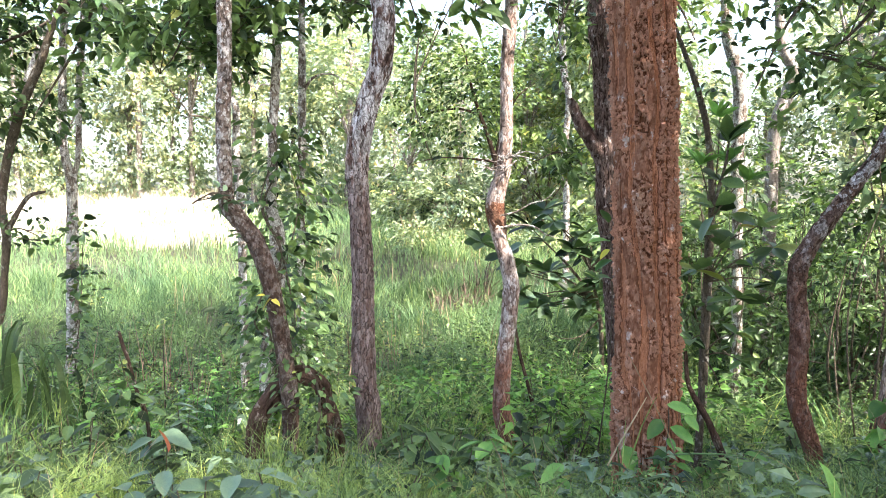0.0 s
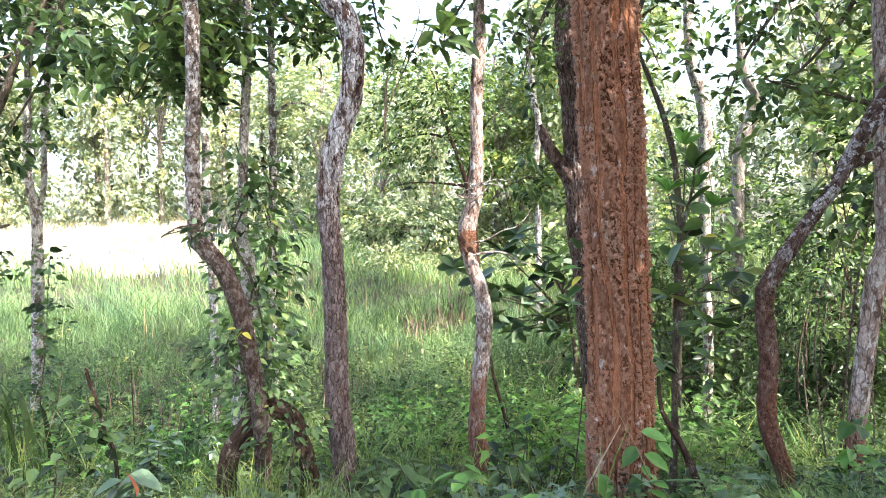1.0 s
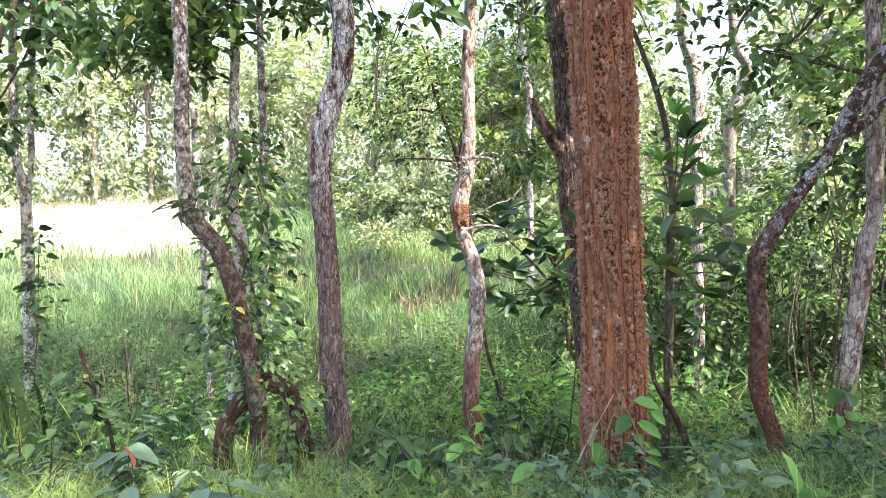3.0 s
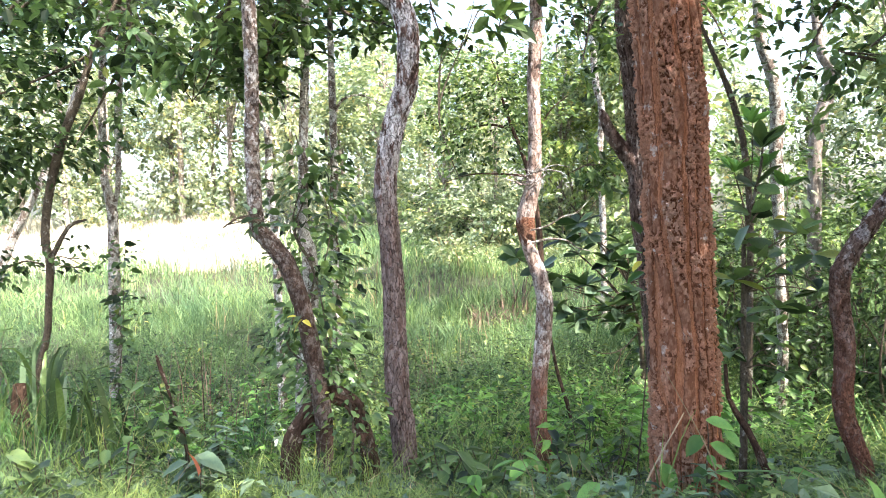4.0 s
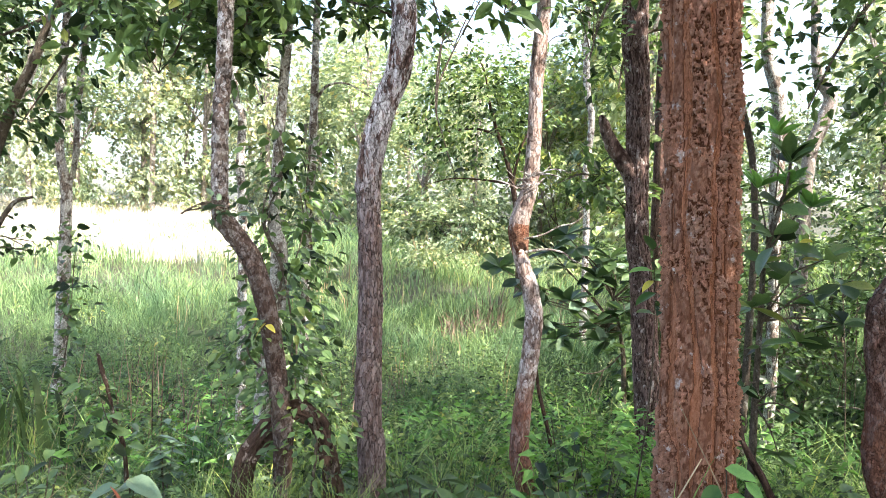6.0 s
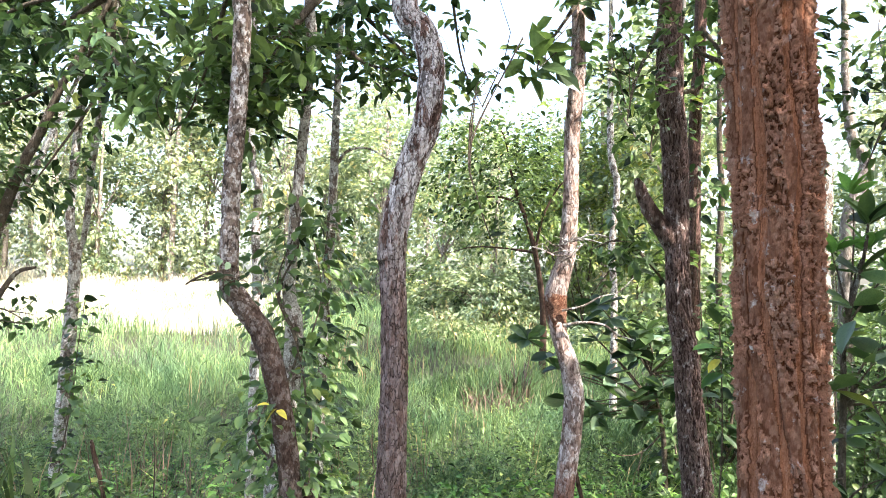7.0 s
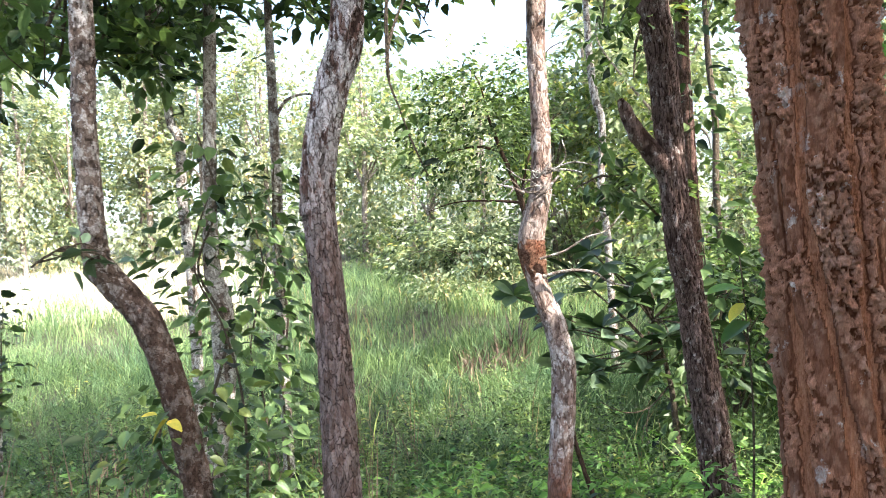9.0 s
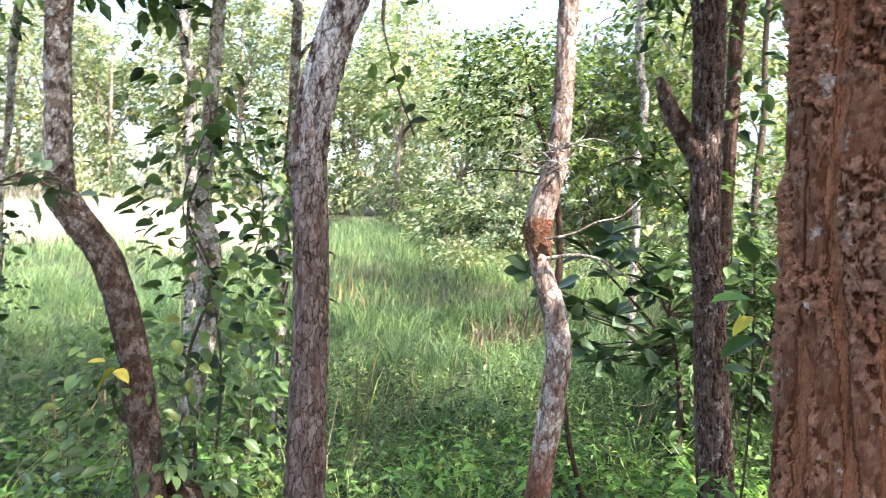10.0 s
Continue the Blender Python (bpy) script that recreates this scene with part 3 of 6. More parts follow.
tree("grey lichen-spotted tree with an elbow low in its trunk",
     [(-1.67, 5.5, 3.25, 0.054), (-1.66, 5.5, 3.09, 0.054), (-1.67, 5.52, 2.47, 0.054), (-1.7, 5.54, 2.05, 0.054), (-1.7, 5.57, 1.47, 0.058), (-1.68, 5.58, 1.39, 0.068), (-1.52, 5.6, 1.18, 0.068),
      (-1.45, 5.6, 1.04, 0.068), (-1.36, 5.6, 0.731, 0.068), (-1.28, 5.6, 0.281, 0.068), (-1.23, 5.59, -0.172, 0.068), (-1.24, 5.58, -0.672, 0.057)],
     BARK_B, top=6.5, segs=64, step=0.016, rough=0.008, plates=(0.008, 0.024, 0.045, 0.85, 0.76), seed=5, crown=crown_of(-1.8, 4.4, 7.6, 1.6, 1.2, 50), leaf=LEAF_MID)
tree("leaning tree with pale lichen over dark fissured bark",
     [(-0.72, 6.25, 3.54, 0.090), (-0.581, 6.25, 3.3, 0.095), (-0.511, 6.25, 3.07, 0.097), (-0.513, 6.25, 2.83, 0.095), (-0.542, 6.25, 2.59, 0.096), (-0.629, 6.25, 2.35, 0.095), (-0.695, 6.25, 2.11, 0.095),
      (-0.741, 6.25, 1.86, 0.095), (-0.76, 6.25, 1.64, 0.094), (-0.75, 6.25, 1.56, 0.090), (-0.712, 6.25, 0.874, 0.093), (-0.71, 6.25, -0.135, 0.105), (-0.677, 6.25, -0.391, 0.109), (-0.65, 6.25, -0.958, 0.109)],
     BARK_C, top=7.5, bend=(0.4, 0.3), segs=120, step=0.016, rough=0.006, ridge=0.006, ridges=13, plates=(0.012, 0.026, 0.075, 0.92, 0.76), seed=7,
     crown=crown_of(0.9, 7.0, 9.3, 1.4, 1.1, 44), leaf=LEAF_DARK)
crooked = tree("crooked slender tree with peeling reddish bark",
     [(0.664, 7.08, 3.54, 0.059), (0.668, 7.08, 3.28, 0.064), (0.63, 7.08, 2.73, 0.062), (0.629, 7.08, 2.18, 0.063), (0.615, 7.08, 1.9, 0.067), (0.6, 7.08, 1.73, 0.072), (0.527, 7.08, 1.46, 0.086),
      (0.517, 7.08, 1.33, 0.081), (0.549, 7.08, 1.1, 0.068), (0.624, 7.08, 0.879, 0.074), (0.652, 7.08, 0.764, 0.079), (0.687, 7.08, 0.477, 0.081), (0.625, 7.08, -0.0987, 0.080), (0.603, 7.08, -0.389, 0.084),
      (0.594, 7.08, -0.68, 0.089), (0.647, 7.08, -0.916, 0.095), (0.744, 7.08, -1.27, 0.093)],
     BARK_D, top=7.0, segs=72, step=0.016, rough=0.010, plates=(0.006, 0.028, 0.055, 0.65, 0.78), seed=9,
     crown=crown_of(0.9, 7.4, 7.6, 2.0, 1.4), leaf=LEAF_MID)
part("collar", mesh_from("collar", *tube([(0.522, 7.08, 1.41, 0.086), (0.515, 7.08, 1.35, 0.094), (0.522, 7.08, 1.28, 0.088), (0.532, 7.08, 1.21, 0.080), (0.547, 7.08, 1.12, 0.064)], 60, 0.008, 0.010, 0.003, 91, 5, (0.008, 0.022, 0.018, 0.5), True), smooth=True), BARK_RED, crooked, "raw red swollen ring of bark")
for p in ([(0.56, 6.97, 1.28, 0.010), (0.72, 6.95, 1.32, 0.008), (0.86, 6.93, 1.40, 0.006), (1.0, 6.93, 1.44, 0.004), (1.12, 6.93, 1.56, 0.002)],
          [(0.57, 6.97, 1.16, 0.014), (0.74, 6.96, 1.19, 0.011), (0.9, 6.95, 1.17, 0.009), (1.0, 6.95, 1.10, 0.007), (1.14, 6.95, 1.06, 0.003)],
          [(0.48, 6.96, 1.72, 0.010), (0.40, 6.93, 1.76, 0.008), (0.30, 6.92, 1.79, 0.003)], [(0.42, 6.93, 1.76, 0.007), (0.37, 6.92, 1.71, 0.003)],
          [(0.62, 6.95, 1.84, 0.010), (0.72, 6.92, 1.86, 0.008), (0.86, 6.9, 1.83, 0.003)], [(0.68, 6.92, 1.85, 0.006), (0.76, 6.9, 1.94, 0.004), (0.74, 6.9, 2.05, 0.002)],
          [(0.66, 6.92, 1.86, 0.006), (0.80, 6.9, 1.90, 0.004), (0.95, 6.9, 1.87, 0.002)], [(0.52, 6.94, 1.66, 0.007), (0.62, 6.91, 1.73, 0.010), (0.71, 6.93, 1.82, 0.007)]):
    part("dead_twig", mesh_from("dead_twig", *tube(p, 8, 0.03, 0.003, seed=92), smooth=True), BARK_A, crooked)
r = random.Random(94)
for i in range(13):
    a, u = r.uniform(-0.5, 3.4), r.uniform(0.08, 0.26)
    x, z = (0.60, 1.84) if i < 8 else (0.46, 1.74)
    dx, dz, bend = u * math.cos(a), 0.5 * u * math.sin(a), r.uniform(-0.06, 0.06)
    p = [(x, 6.98, z, 0.006), (x + dx * 0.5, 6.94, z + dz * 0.5 + bend, 0.005), (x + dx, 6.92 + r.uniform(-0.05, 0.05), z + dz, 0.002)]
    part("dead_twig", mesh_from("dead_twig", *tube(p, 6, 0.03, 0.002, seed=95 + i), smooth=True), BARK_A, crooked)
tree("dark rough-barked tree with a broken side stub",
     [(1.95, 9, 3.57, 0.146), (2.01, 9, 3.04, 0.131), (2.07, 9, 1.4, 0.126), (2.14, 9, 0.846, 0.124), (2.25, 9, -0.254, 0.149), (2.35, 9, -1.22, 0.160)],
     BARK_E, top=9.0, segs=130, step=0.02, rough=0.008, ridge=0.008, ridges=21, plates=(0.016, 0.02, 0.07, 0.88, 0.74), seed=11, flat=True,
     limbs=[[(2.06, 9.0, 1.86, 0.11), (1.9, 8.98, 2.12, 0.10), (1.73, 8.96, 2.35, 0.082), (1.62, 8.95, 2.6, 0.055), (1.59, 8.95, 2.68, 0.02)]],
     crown=crown_of(2.0, 9.4, 9.6, 2.6, 1.8), leaf=LEAF_DARK)
tree("curved leaning tree with blotched grey-brown bark",
     [(3.6, 4.75, 2.75, 0.066), (3.36, 4.75, 2.48, 0.067), (3.11, 4.75, 2.14, 0.061), (2.9, 4.75, 1.76, 0.047), (2.76, 4.75, 1.57, 0.044), (2.48, 4.75, 1.18, 0.055), (2.42, 4.75, 1.06, 0.061),
      (2.39, 4.75, 0.987, 0.060), (2.39, 4.75, 0.792, 0.059), (2.42, 4.75, 0.594, 0.060), (2.42, 4.75, 0.397, 0.060), (2.41, 4.75, 0.198, 0.059), (2.44, 4.75, -0.0018, 0.059), (2.52, 4.75, -0.205, 0.058),
      (2.57, 4.75, -0.408, 0.054)],
     BARK_G, top=5.5, bend=(1.2, 0.2), segs=64, step=0.016, rough=0.012, plates=(0.008, 0.026, 0.035, 0.8), seed=13,
     limbs=[[(2.93, 4.75, 1.86, 0.05), (3.1, 4.8, 1.9, 0.04), (3.3, 4.9, 2.0, 0.03), (3.5, 5.0, 2.2, 0.02)]],
     crown=crown_of(6.4, 4.8, 6.2, 1.3, 1.1), leaf=LEAF_MID)
tree("pale reddish tree with a creeper at its foot",
     [(3.6, 5.4, 3.16, 0.058), (3.65, 5.4, 1.87, 0.064), (3.66, 5.4, 1.34, 0.060), (3.64, 5.4, 1.16, 0.064), (3.58, 5.4, 0.899, 0.072), (3.39, 5.4, -0.733, 0.070)],
     BARK_D, top=6.5, segs=40, step=0.025, rough=0.008, plates=(0.004, 0.03, 0.05, 0.5), seed=15, crown=crown_of(4.4, 7.4, 7.2, 1.4, 1.2), leaf=LEAF_MID)
tree("thin pale tree that forks into two stems, a creeper on it",
     [(-4.95, 9.5, 4.83, 0.050), (-4.97, 9.5, 4.21, 0.057), (-4.96, 9.5, 3.87, 0.052), (-5.01, 9.5, 3.16, 0.050), (-5.04, 9.5, 2.43, 0.049), (-5.04, 9.5, 2.07, 0.053), (-4.97, 9.5, 1.7, 0.065),
      (-4.96, 9.5, 1.33, 0.071), (-5.03, 9.5, -0.534, 0.081), (-5.06, 9.5, -0.912, 0.076), (-4.98, 9.5, -1.29, 0.068), (-4.93, 9.5, -1.68, 0.065), (-4.91, 9.5, -2.06, 0.058)],
     BARK_A, top=8.0, segs=28, step=0.04, rough=0.010, seed=17,
     limbs=[[(-4.4, 9.6, 6.5, 0.030), (-4.61, 9.55, 4.85, 0.044), (-4.8, 9.55, 3.16, 0.043), (-4.84, 9.55, 2.8, 0.043), (-4.87, 9.55, 2.07, 0.037), (-4.93, 9.55, 1.77, 0.034), (-4.96, 9.52, 1.6, 0.050)]],
     crown=crown_of(-5.3, 10.2, 7.8, 1.7, 1.3, 60), leaf=LEAF_MID)
tree("slim grey tree wrapped in leafy creepers",
     [(-1.66, 7.2, 3.92, 0.045), (-1.63, 7.2, 3.57, 0.046), (-1.65, 7.2, 3.03, 0.044), (-1.72, 7.2, 1.92, 0.048), (-1.74, 7.2, 1.36, 0.059), (-1.69, 7.2, 1.12, 0.076), (-1.69, 7.2, 0.787, 0.080),
      (-1.7, 7.2, 0.5, 0.076), (-1.8, 7.2, -0.0753, 0.074), (-1.82, 7.2, -0.366, 0.074)],
     BARK_A, top=7.0, segs=24, step=0.04, rough=0.008, seed=19, crown=crown_of(-2.2, 9.2, 7.6, 1.0, 0.9, 36), leaf=LEAF_MID)
tree("thin bent grey sapling trunk",
     [(-2.6, 8.6, 4.31, 0.038), (-2.59, 8.6, 3.46, 0.038), (-2.56, 8.6, 2.72, 0.038), (-2.48, 8.6, 2.5, 0.047), (-2.49, 8.6, 1.94, 0.046), (-2.45, 8.6, 1.33, 0.049)],
     BARK_A, top=6.0, segs=16, step=0.05, rough=0.005, seed=21, crown=crown_of(-2.6, 9.4, 6.6, 1.1, 0.8, 30))
tree("thin straight grey tree with side twigs",
     [(-1.88, 9.7, 4.94, 0.040), (-1.91, 9.7, 2.05, 0.055), (-1.94, 9.7, 1.67, 0.054), (-1.96, 9.7, -0.53, 0.060)],
     BARK_A, top=7.0, segs=18, step=0.05, rough=0.006, seed=23,
     limbs=[[(-1.89, 9.7, 2.85, 0.022), (-1.75, 9.7, 3.05, 0.018), (-1.5, 9.72, 3.1, 0.012), (-1.2, 9.75, 2.95, 0.005)]], crown=crown_of(-1.9, 9.9, 7.6, 1.6, 1.2, 40))
tree("dark slender tree leaning behind the thick one",
     [(2.45, 8.0, 3.6, 0.018), (2.65, 8.0, 3.12, 0.026), (2.82, 8.0, 2.69, 0.033), (2.94, 8.0, 2.26, 0.035), (3.0, 8.0, 1.78, 0.034), (3.03, 8.0, 1.29, 0.035), (3.02, 8.0, 0.4, 0.037), (3.0, 8.0, -0.6, 0.04)],
     BARK_TWIG, segs=16, step=0.05, rough=0.008, seed=43, crown=((2.4, 8.0, 3.9), (0.8, 0.7, 0.5), 16, 10, 0.5, 0.14, True))
tree("pale tree with a sunlit bend in its trunk",
     [(4.09, 10.5, 4.39, 0.075), (4.13, 10.5, 3.77, 0.083), (4.28, 10.5, 3.29, 0.092), (4.35, 10.5, 2.82, 0.1), (4.33, 10.5, 2.02, 0.088), (4.37, 10.5, 0.83, 0.075), (4.39, 10.5, -0.06, 0.075), (4.41, 10.5, -0.71, 0.075), (4.39, 10.5, -1.36, 0.075), (4.34, 10.5, -1.94, 0.075)],
     BARK_A, top=7.5, segs=24, step=0.05, rough=0.008, seed=25, crown=crown_of(4.2, 11, 8.6, 1.8, 1.4, 50))
tree("dark slender leaning tree at the meadow's edge",
     [(-4.21, 7.8, 3.27, 0.034), (-4.36, 7.8, 2.89, 0.045), (-4.54, 7.8, 2.52, 0.050), (-4.7, 7.8, 2.08, 0.050), (-4.8, 7.8, 1.69, 0.045), (-4.85, 7.8, 1.3, 0.045), (-4.81, 7.8, 1.04, 0.045), (-4.85, 7.8, 0.65, 0.039), (-4.89, 7.8, 0.26, 0.039), (-5.0, 7.8, -0.13, 0.042), (-5.11, 7.8, -0.53, 0.045)],
     BARK_TWIG, top=4.2, bend=(0.4, 0.0), segs=18, step=0.04, rough=0.006, seed=27,
     limbs=[[(-4.81, 7.8, 1.06, 0.033), (-4.63, 7.8, 1.36, 0.025), (-4.52, 7.8, 1.48, 0.022), (-4.36, 7.8, 1.52, 0.012)]],
     crown=((-5.3, 7.9, 3.05), (1.15, 0.9, 1.1), 190, 13, 0.5, 0.14, True), leaf=LEAF_DARK)
tree("stout tree with sunlit brown bark",
     [(-7.0, 10.0, 4.74, 0.178), (-7.05, 10.0, 3.1, 0.158), (-7.12, 10.0, 1.86, 0.158), (-7.22, 10.0, 0.77, 0.143), (-7.33, 10.0, -0.16, 0.145)],
     BARK_E, top=9.0, segs=40, step=0.05, rough=0.012, plates=(0.012, 0.04, 0.08, 0.8), seed=29, crown=crown_of(-7.3, 10.2, 7.0, 2.4, 2.4), leaf=LEAF_MID)
tree("leaning thin tree at the meadow's edge",
     [(-6.5, 11.0, 2.9, 0.045), (-7.05, 11.0, 1.88, 0.055), (-7.37, 11.0, 1.34, 0.07), (-7.64, 11.0, 0.79, 0.078), (-7.87, 11.0, 0.05, 0.09)],
     BARK_A, top=5.0, bend=(0.6, 0), segs=16, step=0.06, rough=0.006, seed=31, crown=crown_of(-6.2, 11, 5.6, 1.3, 1.0, 50), leaf=LEAF_MID)
tree("far pale trunk with a dark fork",
     [(6.93, 15.0, 5.61, 0.083), (7.05, 15.0, 4.49, 0.107), (7.32, 15.0, 4.04, 0.13), (7.16, 15.0, 3.48, 0.14), (6.95, 15.0, 2.7, 0.131)],
     BARK_FAR, top=9.0, segs=18, step=0.08, rough=0.01, seed=33, crown=crown_of(7.2, 15.2, 9.2, 2.2, 1.6, 60), leaf=LEAF_MID)
tree("far grey trunk among foliage",
     [(4.70, 15.5, 4.46, 0.055), (4.76, 15.5, 3.41, 0.062), (4.70, 15.5, 2.15, 0.062), (4.72, 15.5, 1.11, 0.062)], BARK_TWIG, top=8.0, segs=14, step=0.1, rough=0.006, seed=35, crown=crown_of(4.9, 15.8, 8.4, 1.8, 1.4, 50), leaf=LEAF_MID)
tree("far pale sunlit trunk",
     [(2.80, 17.0, 5.24, 0.075), (2.86, 17.0, 4.3, 0.085), (2.98, 17.0, 3.71, 0.075), (2.88, 17.0, 2.3, 0.075), (2.95, 17.0, 1.48, 0.075)], BARK_A, top=9.0, segs=14, step=0.1, rough=0.006, seed=37, crown=crown_of(3.0, 17.2, 9.6, 2.0, 1.5, 50), leaf=LEAF_MID)
tree("dark straight trunk behind the rough-barked tree",
     [(3.05, 11.5, 5.03, 0.088), (2.99, 11.5, 3.81, 0.085), (3.0, 11.5, 2.6, 0.085)], BARK_E, top=9.0, segs=20, step=0.06, rough=0.008, seed=39, crown=crown_of(3.2, 11.8, 9.8, 2.0, 1.5, 50))

# ---- grass and undergrowth ----
def stuff(name, geo, material, label, category):
    return tagged(part(name, mesh_from(name, *geo), material, None), label, category, kind="stuff")


def scatter(n, x0, x1, y0, y1, seed, keep=None):
    r = np.random.default_rng(seed)
    x, y = r.uniform(x0, x1, n), r.uniform(y0, y1, n)
    k = np.abs(x) < 1.5 + 0.75 * (y + 1.5)
    if keep:
        k &= keep(x, y, r)
    return x[k], y[k]


def patchy(scale, cut, seed):
    return lambda x, y, r: vnoise(np.stack([x * scale, y * scale, 0 * x], -1), seed) > cut + r.normal(0, 0.08, len(x))


def tufts(n, per, spread, x0, x1, y0, y1, seed, keep=None):
    """Places of grass blades that stand in tufts."""
    x, y = scatter(n, x0, x1, y0, y1, seed, keep)
    r = np.random.default_rng(seed + 5)
    return np.repeat(x, per) + r.normal(0, spread, len(x) * per), np.repeat(y, per) + r.normal(0, spread, len(x) * per)


def bank(x, y):
    """How tall plants grow: trodden short round the trunks on the bank, lush down in the hollow."""
    return np.interp(y, [0, 3.4, 4.3, 5.0, 6.3, 7.0, 8.0], [1, 0.9, 0.6, 0.40, 0.40, 0.85, 1])


def arching(x, y, height, width, seed, reach=0.6, droop=0.55):
    """Long grass blades that rise and bow over, four quads each, rooted on the ground."""
    r = np.random.default_rng(seed)
    n = len(x)
    a = r.uniform(0, 2 * np.pi, n)
    h = height * r.uniform(0.45, 1.25, n) * (0.55 + 0.9 * vnoise(np.stack([x * 0.9, y * 0.9, 0 * x], -1), seed + 3)) * bank(x, y)
    l = h * reach * r.uniform(0.3, 1.6, n)
    out = np.stack([np.cos(a), np.sin(a), 0 * a], -1)
    side = np.stack([-np.sin(a), np.cos(a), 0 * a], -1) + r.normal(0, 0.3, (n, 3)) * [1, 1, 0]
    root = np.stack([x, y, ground_z(x, y) - 0.02], -1)
    dr = droop * r.uniform(0.2, 1.5, n)
    rows = []
    for u, w in ((0, 0.7), (0.3, 1.0), (0.6, 0.9), (0.85, 0.55), (1.0, 0.05)):
        p = root + out * (l * u ** 1.8)[:, None] + np.array([0, 0, 1.0]) * (h * (u * 1.15 - 0.5 * dr * u ** 3.2))[:, None]
        s = side * (width * w * 0.5) * r.uniform(0.9, 1.1)
        rows += [p - s, p + s]
    k = np.arange(n)[:, None] * 10
    return np.stack(rows, 1).reshape(-1, 3), np.concatenate([k + [2 * q, 2 * q + 1, 2 * q + 3, 2 * q + 2] for q in range(4)], 0)


x, y = tufts(1700, 9, 0.05, -3.5, 3.5, 1.2, 3.3, 141, patchy(0.9, 0.2, 142))
stuff("short_grass", blades(x, y, 0.22, 0.004, 0.9, 143), GRASS, "short fine grass at the path", "grass")
x, y = tufts(3600, 9, 0.045, -8, 8, 3.0, 7.0, 41, lambda x, y, r: patchy(0.9, 0.25, 42)(x, y, r) & ((x < 0.3) | (x > 4.5) | (r.random(len(x)) < 0.6)))
stuff("near_grass", blades(x, y, 0.34, 0.006, 0.85, 43), GRASS, "thin fresh green grass on the shaded bank", "grass")
x, y = tufts(1000, 9, 0.07, -12, 8, 6.4, 13.5, 44, patchy(0.5, 0.35, 45))
stuff("tall_grass", arching(x, y, 0.75, 0.010, 46, 0.75, 0.8), GRASS_DEEP, "tall bluish-green grass bowing over in the hollow", "grass")
x, y = tufts(420, 8, 0.08, -9, 5, 7.2, 13.5, 344, patchy(0.6, 0.5, 345))
stuff("tall_grass", arching(x, y, 0.85, 0.010, 346, 0.8, 0.8), GRASS, "tall fresh green grass bowing over in the hollow", "grass")
# these blades carry sunlight in their lighter, yellower green
x, y = tufts(150, 8, 0.09, -4, 4, 8.5, 14, 347, patchy(0.7, 0.5, 348))
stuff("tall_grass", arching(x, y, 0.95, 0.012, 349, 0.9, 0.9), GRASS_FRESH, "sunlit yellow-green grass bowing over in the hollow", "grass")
x, y = tufts(5600, 13, 0.16, -16, 16, 11.0, 20, 52, patchy(0.35, 0.15, 53))
stuff("meadow_grass", blades(x, y, 0.62, 0.014, 0.7, 54, plain=True), GRASS_SHADED, "light green feathery meadow grass", "grass")
x, y = tufts(420, 10, 0.14, -9, 5, 12.5, 19, 152, patchy(0.5, 0.45, 153))
stuff("meadow_grass", arching(x, y, 0.8, 0.012, 154, 0.7), GRASS_MEADOW, "broad light green blades in the meadow", "grass")
x, y = tufts(6000, 12, 0.3, -26, 26, 18, 34, 47, patchy(0.3, 0.15, 48))
stuff("meadow_grass", blades(x, y, 0.72, 0.022, 0.5, 49, plain=True), GRASS_MEADOW, "sunlit tall meadow grass", "grass")
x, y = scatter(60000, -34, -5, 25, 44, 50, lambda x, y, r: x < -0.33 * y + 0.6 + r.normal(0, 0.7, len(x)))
stuff("pale_grass", blades(x, y, 0.8, 0.055, 0.3, 51, plain=True), GRASS_GLARE, "sunlit grass with its glare put into a pale colour", "grass")
x, y = scatter(700, -9, 3, 19, 26, 55, patchy(0.5, 0.58, 56))
stuff("dry_grass", blades(x, y, 0.9, 0.03, 0.3, 57), GRASS_DRY, "straw-coloured tall grass stalks", "grass")
x, y = tufts(760, 15, 0.06, -3.6, 2.8, 2.5, 5.4, 241, patchy(0.8, 0.36, 242))
stuff("grass_tufts", blades(x, y, 0.36, 0.0045, 0.8, 243), GRASS_FRESH, "bright yellow-green grass tufts before the trunks", "grass")
x, y = tufts(70, 12, 0.06, 0.4, 3.0, 3.0, 4.6, 247)
stuff("grass_tufts", blades(x, y, 0.3, 0.006, 0.85, 248), GRASS_FRESH, "bright yellow-green grass under the thick tree", "grass")
# lighter grass: a sunlit patch put into the colour
x, y = tufts(260, 12, 0.08, 2.5, 7.5, 5.6, 10.0, 249)
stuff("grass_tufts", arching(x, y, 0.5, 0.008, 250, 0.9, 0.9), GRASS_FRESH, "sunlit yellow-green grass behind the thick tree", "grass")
x, y = tufts(150, 12, 0.06, -4.5, 3.2, 6.4, 9.0, 251)
stuff("grass_tufts", arching(x, y, 0.8, 0.007, 252, 0.8, 0.8), GRASS_FRESH, "light thin grass rising from the weeds in the hollow", "grass")
x, y = tufts(330, 12, 0.07, -6.0, -1.9, 3.0, 6.6, 253, patchy(0.9, 0.3, 254))
stuff("grass_tufts", arching(x, y, 0.62, 0.006, 258, 0.8, 0.8), GRASS, "lush green grass on the bank", "grass")
x, y = tufts(36, 14, 0.05, -1.7, -0.4, 4.8, 5.9, 244)
stuff("grass_tufts", blades(x, y, 0.75, 0.004, 0.5, 245), GRASS_FRESH, "tall thin yellow-green grass at the trunks' feet", "grass")
x, y = scatter(420, -5, 5, 3.0, 8, 58)
